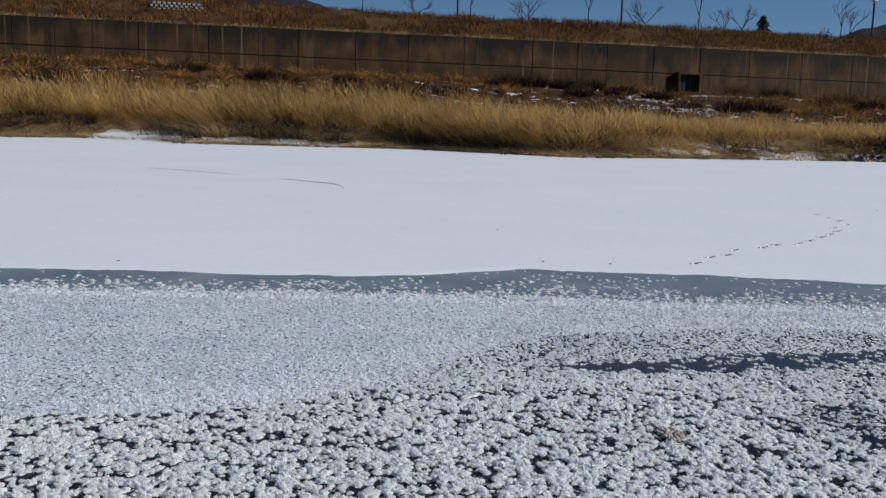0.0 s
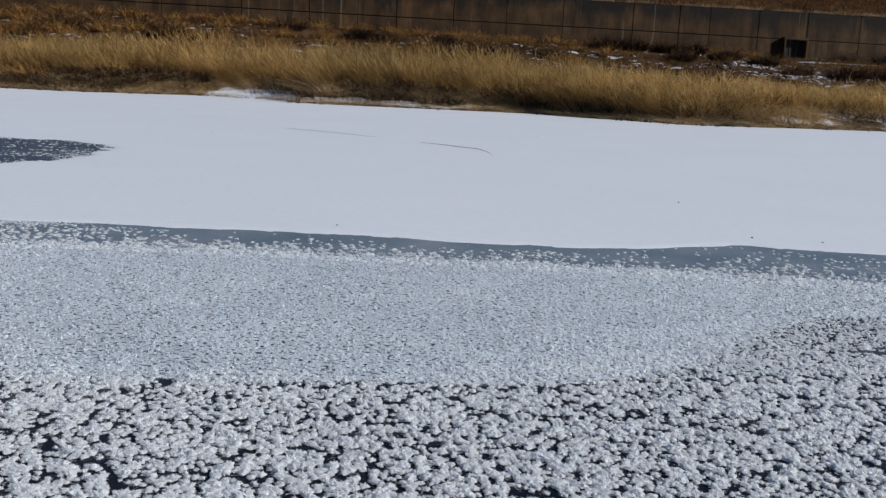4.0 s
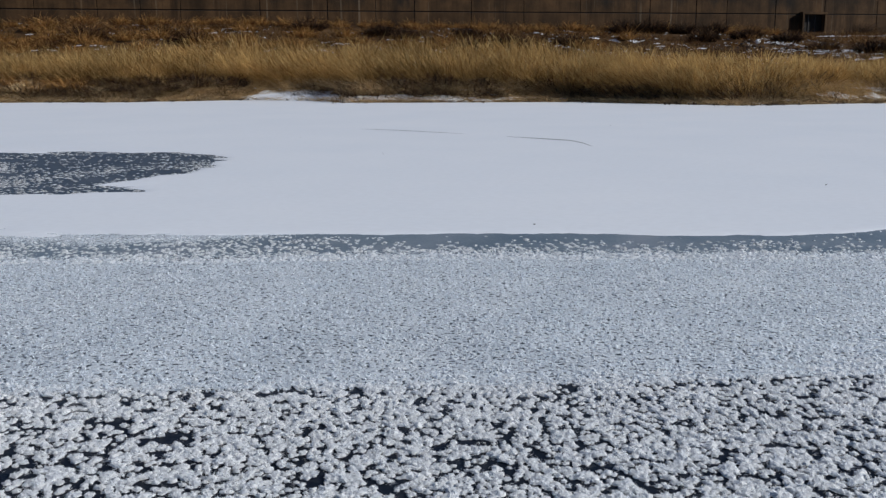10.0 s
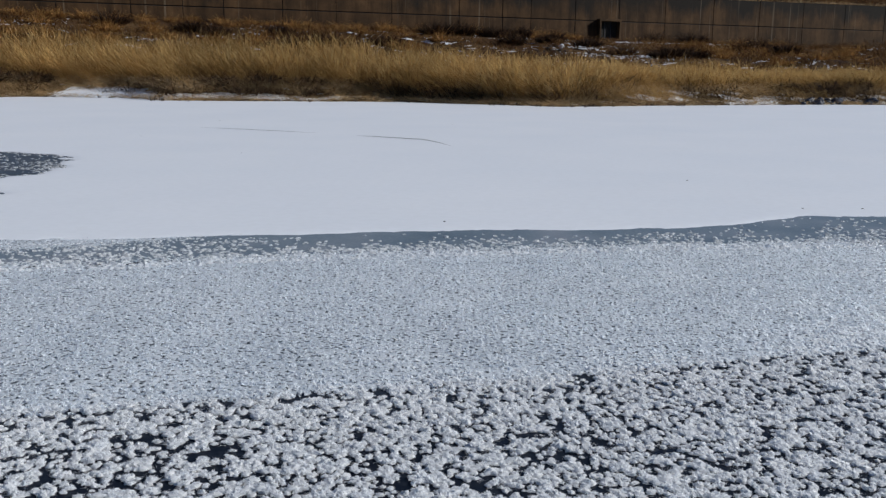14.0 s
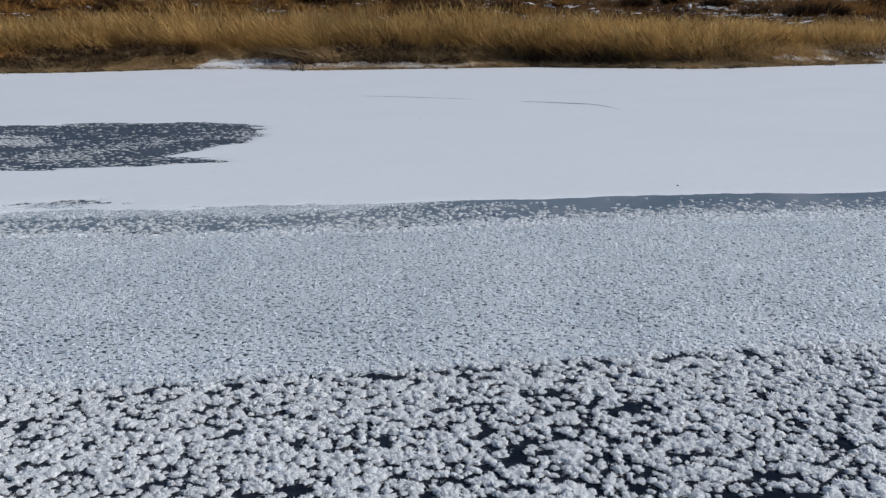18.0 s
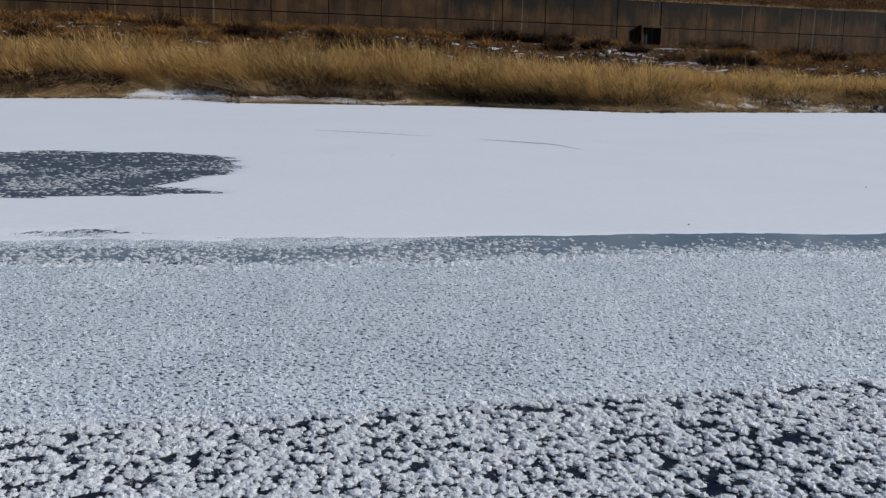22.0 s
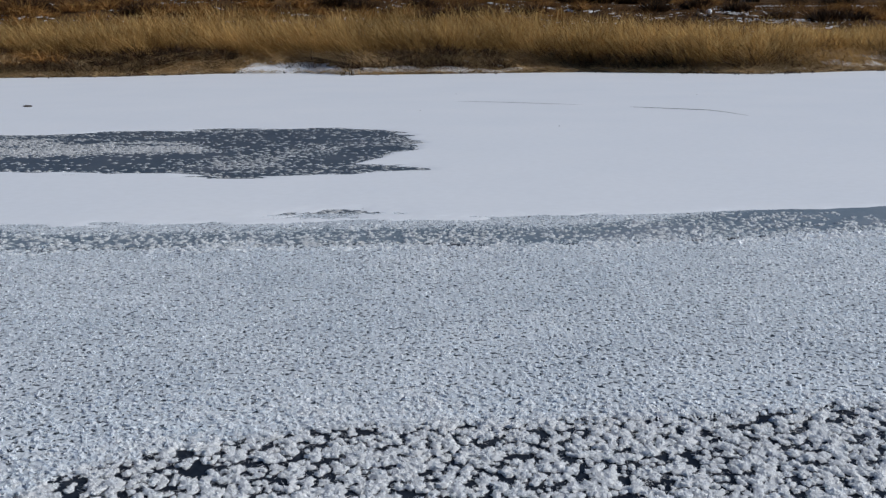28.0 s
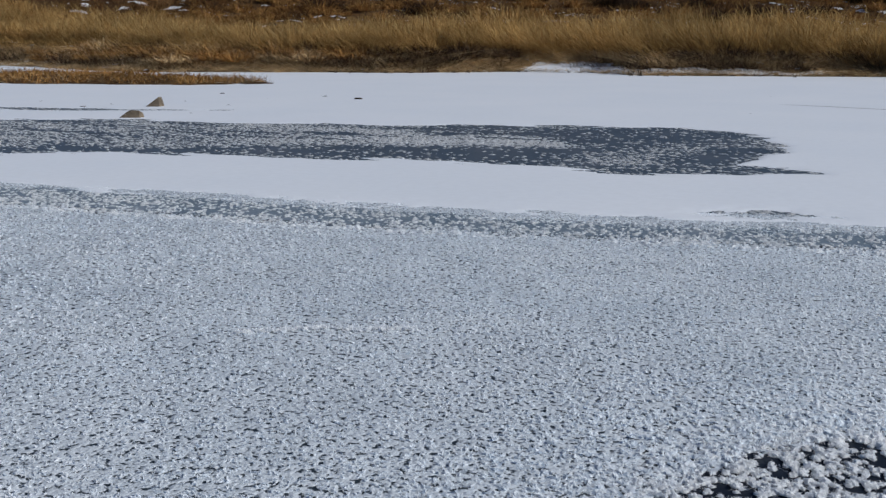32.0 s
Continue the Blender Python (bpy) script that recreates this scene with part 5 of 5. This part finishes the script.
stone("stone", (-1.8, 80.0, z), (0.26, 0.22, 0.22), 20, 871, "pale rounded stone capped with snow", SNOW, 0.2, "stone")


# ---- snow on the shore ----
def shore_snow():
    def shape(gx, gv):
        b, w = bank(gx), np.maximum(wall_y(gx), bank(gx) + 12)
        Y = b + gv * (w - b)
        d = Y - b
        ledge = np.interp(gx, [-70, -56, -50, -47, -45, -28.0, -26.2, -23, -20.5, -13, -11, 60], [0.3, 0.3, 0.0, 0.25, -0.5, -0.5, 0.50, 0.48, 0.26, 0.14, -0.08, -0.08]) - np.abs(d - 0.95) * 0.42
        ledge = np.maximum(ledge, np.interp(gx, [-1.5, 0.5, 8, 14], [-0.5, -0.02, 0.02, 0.0]) - np.abs(d - 1.5) * 0.12)
        fine = fbm(gx * 0.55, Y, 0.45, 135)
        m = ledge + np.interp(gx, [-27, -25, -20, -17], [1.2, 0.6, 0.6, 1.2]) * (fine - 0.5)
        foot = 0.5 * np.exp(-(((gv - 0.965) * (w - b) / 0.8) ** 2)) * step(3.5, 5, gx) * (1 - step(17, 22, gx))
        m = np.maximum(m, foot + 1.0 * (fine - 0.72))
        return gx, Y, bank_z(gx, Y) + np.clip(0.25 * m, -0.15, np.interp(gx, [-26.5, -25.2, -22, -18], [0.05, 0.30, 0.20, 0.05]))

    rows = np.concatenate([np.linspace(0, 0.09, 30), np.linspace(0.095, 0.99, 210)])
    return sheet("shore_snow", np.concatenate([np.linspace(-72, -34, 110), np.linspace(-33.8, 14, 300), np.linspace(14.4, 60, 60)]), rows, shape, SNOW)


tagged(shore_snow(), "patches of snow left on the bank and its foot", "snow", kind="structure")


def snow_flecks(n=11000):
    """Remnants of snow caught between the stones and weeds of the slope."""
    v, f = low_tuft()
    x = np.concatenate([rng.normal(1.5, 4.5, n // 2), rng.uniform(-60, 22, n // 2)])
    y = np.concatenate([rng.normal(77.5, 3.0, n // 2), np.zeros(n // 2)])
    y[n // 2:] = bank(x[n // 2:]) + (0.25 + 0.7 * rng.random(n // 2)) * (wall_y(x[n // 2:]) - bank(x[n // 2:]))
    spots = fbm(x * 0.4, y, 2.2, 151)
    keep = np.where(np.arange(n) < n // 2, spots > 0.62, spots > 0.64)
    keep &= y < wall_y(x) - 0.5
    x, y = x[keep], y[keep]
    r = rng.uniform(0.02, 0.085, len(x))
    size = np.stack([r * 1.8, r * 0.8, r * 0.5], -1)
    return scatter_mesh("snow_flecks", v, f, np.stack([x, y, bank_z(x, y) + 0.04 + 0.12 * rng.random(len(x))], -1), size, rng.normal(0.5, 0.6, len(x)), SNOW, jitter=0.4, rng=rng)


tagged(snow_flecks(), "scraps of old snow among stones and weeds", "snow", kind="stuff")


def mud_island():
    def shape(gx, gv):
        a = 0.17
        m = 1 - np.hypot(gx / 7.4, gv / 2.2) + 0.7 * (fbm(gx, gv, 1.6, 141) - 0.5)
        return gx, gv + a * gx, np.clip(0.42 * m, -0.05, 0.30) + 0.06 * (fbm(gx, gv, 0.35, 143) - 0.5)

    ob = sheet("mud_island", np.linspace(-9, 9, 150), np.linspace(-2.6, 2.6, 48), shape, SOIL)
    ob.location = (-38.7, 24.3, 0)
    return tagged(ob, "low hummock of mud and flattened brown reeds in the snow", "mud bank", kind="structure")


mud_island()
for n, straw, low, high, flat, label in ((9000, TUFT, 0.08, 0.30, 2.2, "bent rusty reeds standing on the mud hummock"), (7000, LITTER, 0.05, 0.16, 5.0, "matted pale reeds lying on the mud hummock")):
    ix, iy = rng.uniform(-7.8, 7.8, n), rng.normal(-0.2, 1.2, n)
    ok = np.hypot(ix / 7.6, iy / 2.3) < 0.95 + 1.1 * (fbm(ix, iy, 0.9, 145) - 0.5)
    ix, iy = ix[ok], iy[ok]
    ang = rng.normal(0.2, 0.9, len(ix))
    lump = 0.5 + 1.2 * fbm(ix, iy, 0.8, 147)
    tagged(stalks("island_reeds", ix - 38.7, iy + 0.17 * ix + 24.3, 0.30 * np.clip(1 - np.hypot(ix / 7.4, iy / 2.2), 0, 0.7), rng.uniform(low, high, len(ix)) * lump, 0.012 + 0.018 * rng.random(len(ix)),
                  np.stack([np.cos(ang), 0.4 * np.sin(ang)], -1) * rng.uniform(-flat, flat, (len(ix), 1)), straw, 0.3), label, "reeds", kind="stuff")

# ---- pale scratch in the fine frost ----
ride = rng.random(260)
kx = np.interp(ride, [0, 0.45, 0.7, 1], [-12.9, -12.53, -12.32, -12.05]) + 0.012 * rng.standard_normal(260)
ky = np.interp(ride, [0, 0.45, 0.7, 1], [1.48, 1.76, 1.82, 1.97]) + 0.014 * rng.standard_normal(260)
tagged(flakes("frost_ridge", kx, ky, 0.006 + 0 * kx, 0.017 + 0.010 * rng.random(260), 8, FROST, 0.1, 1.0, 0.30, 0.1, 0.8), "thin bright ridge of frost across the felt", "frost", kind="stuff")
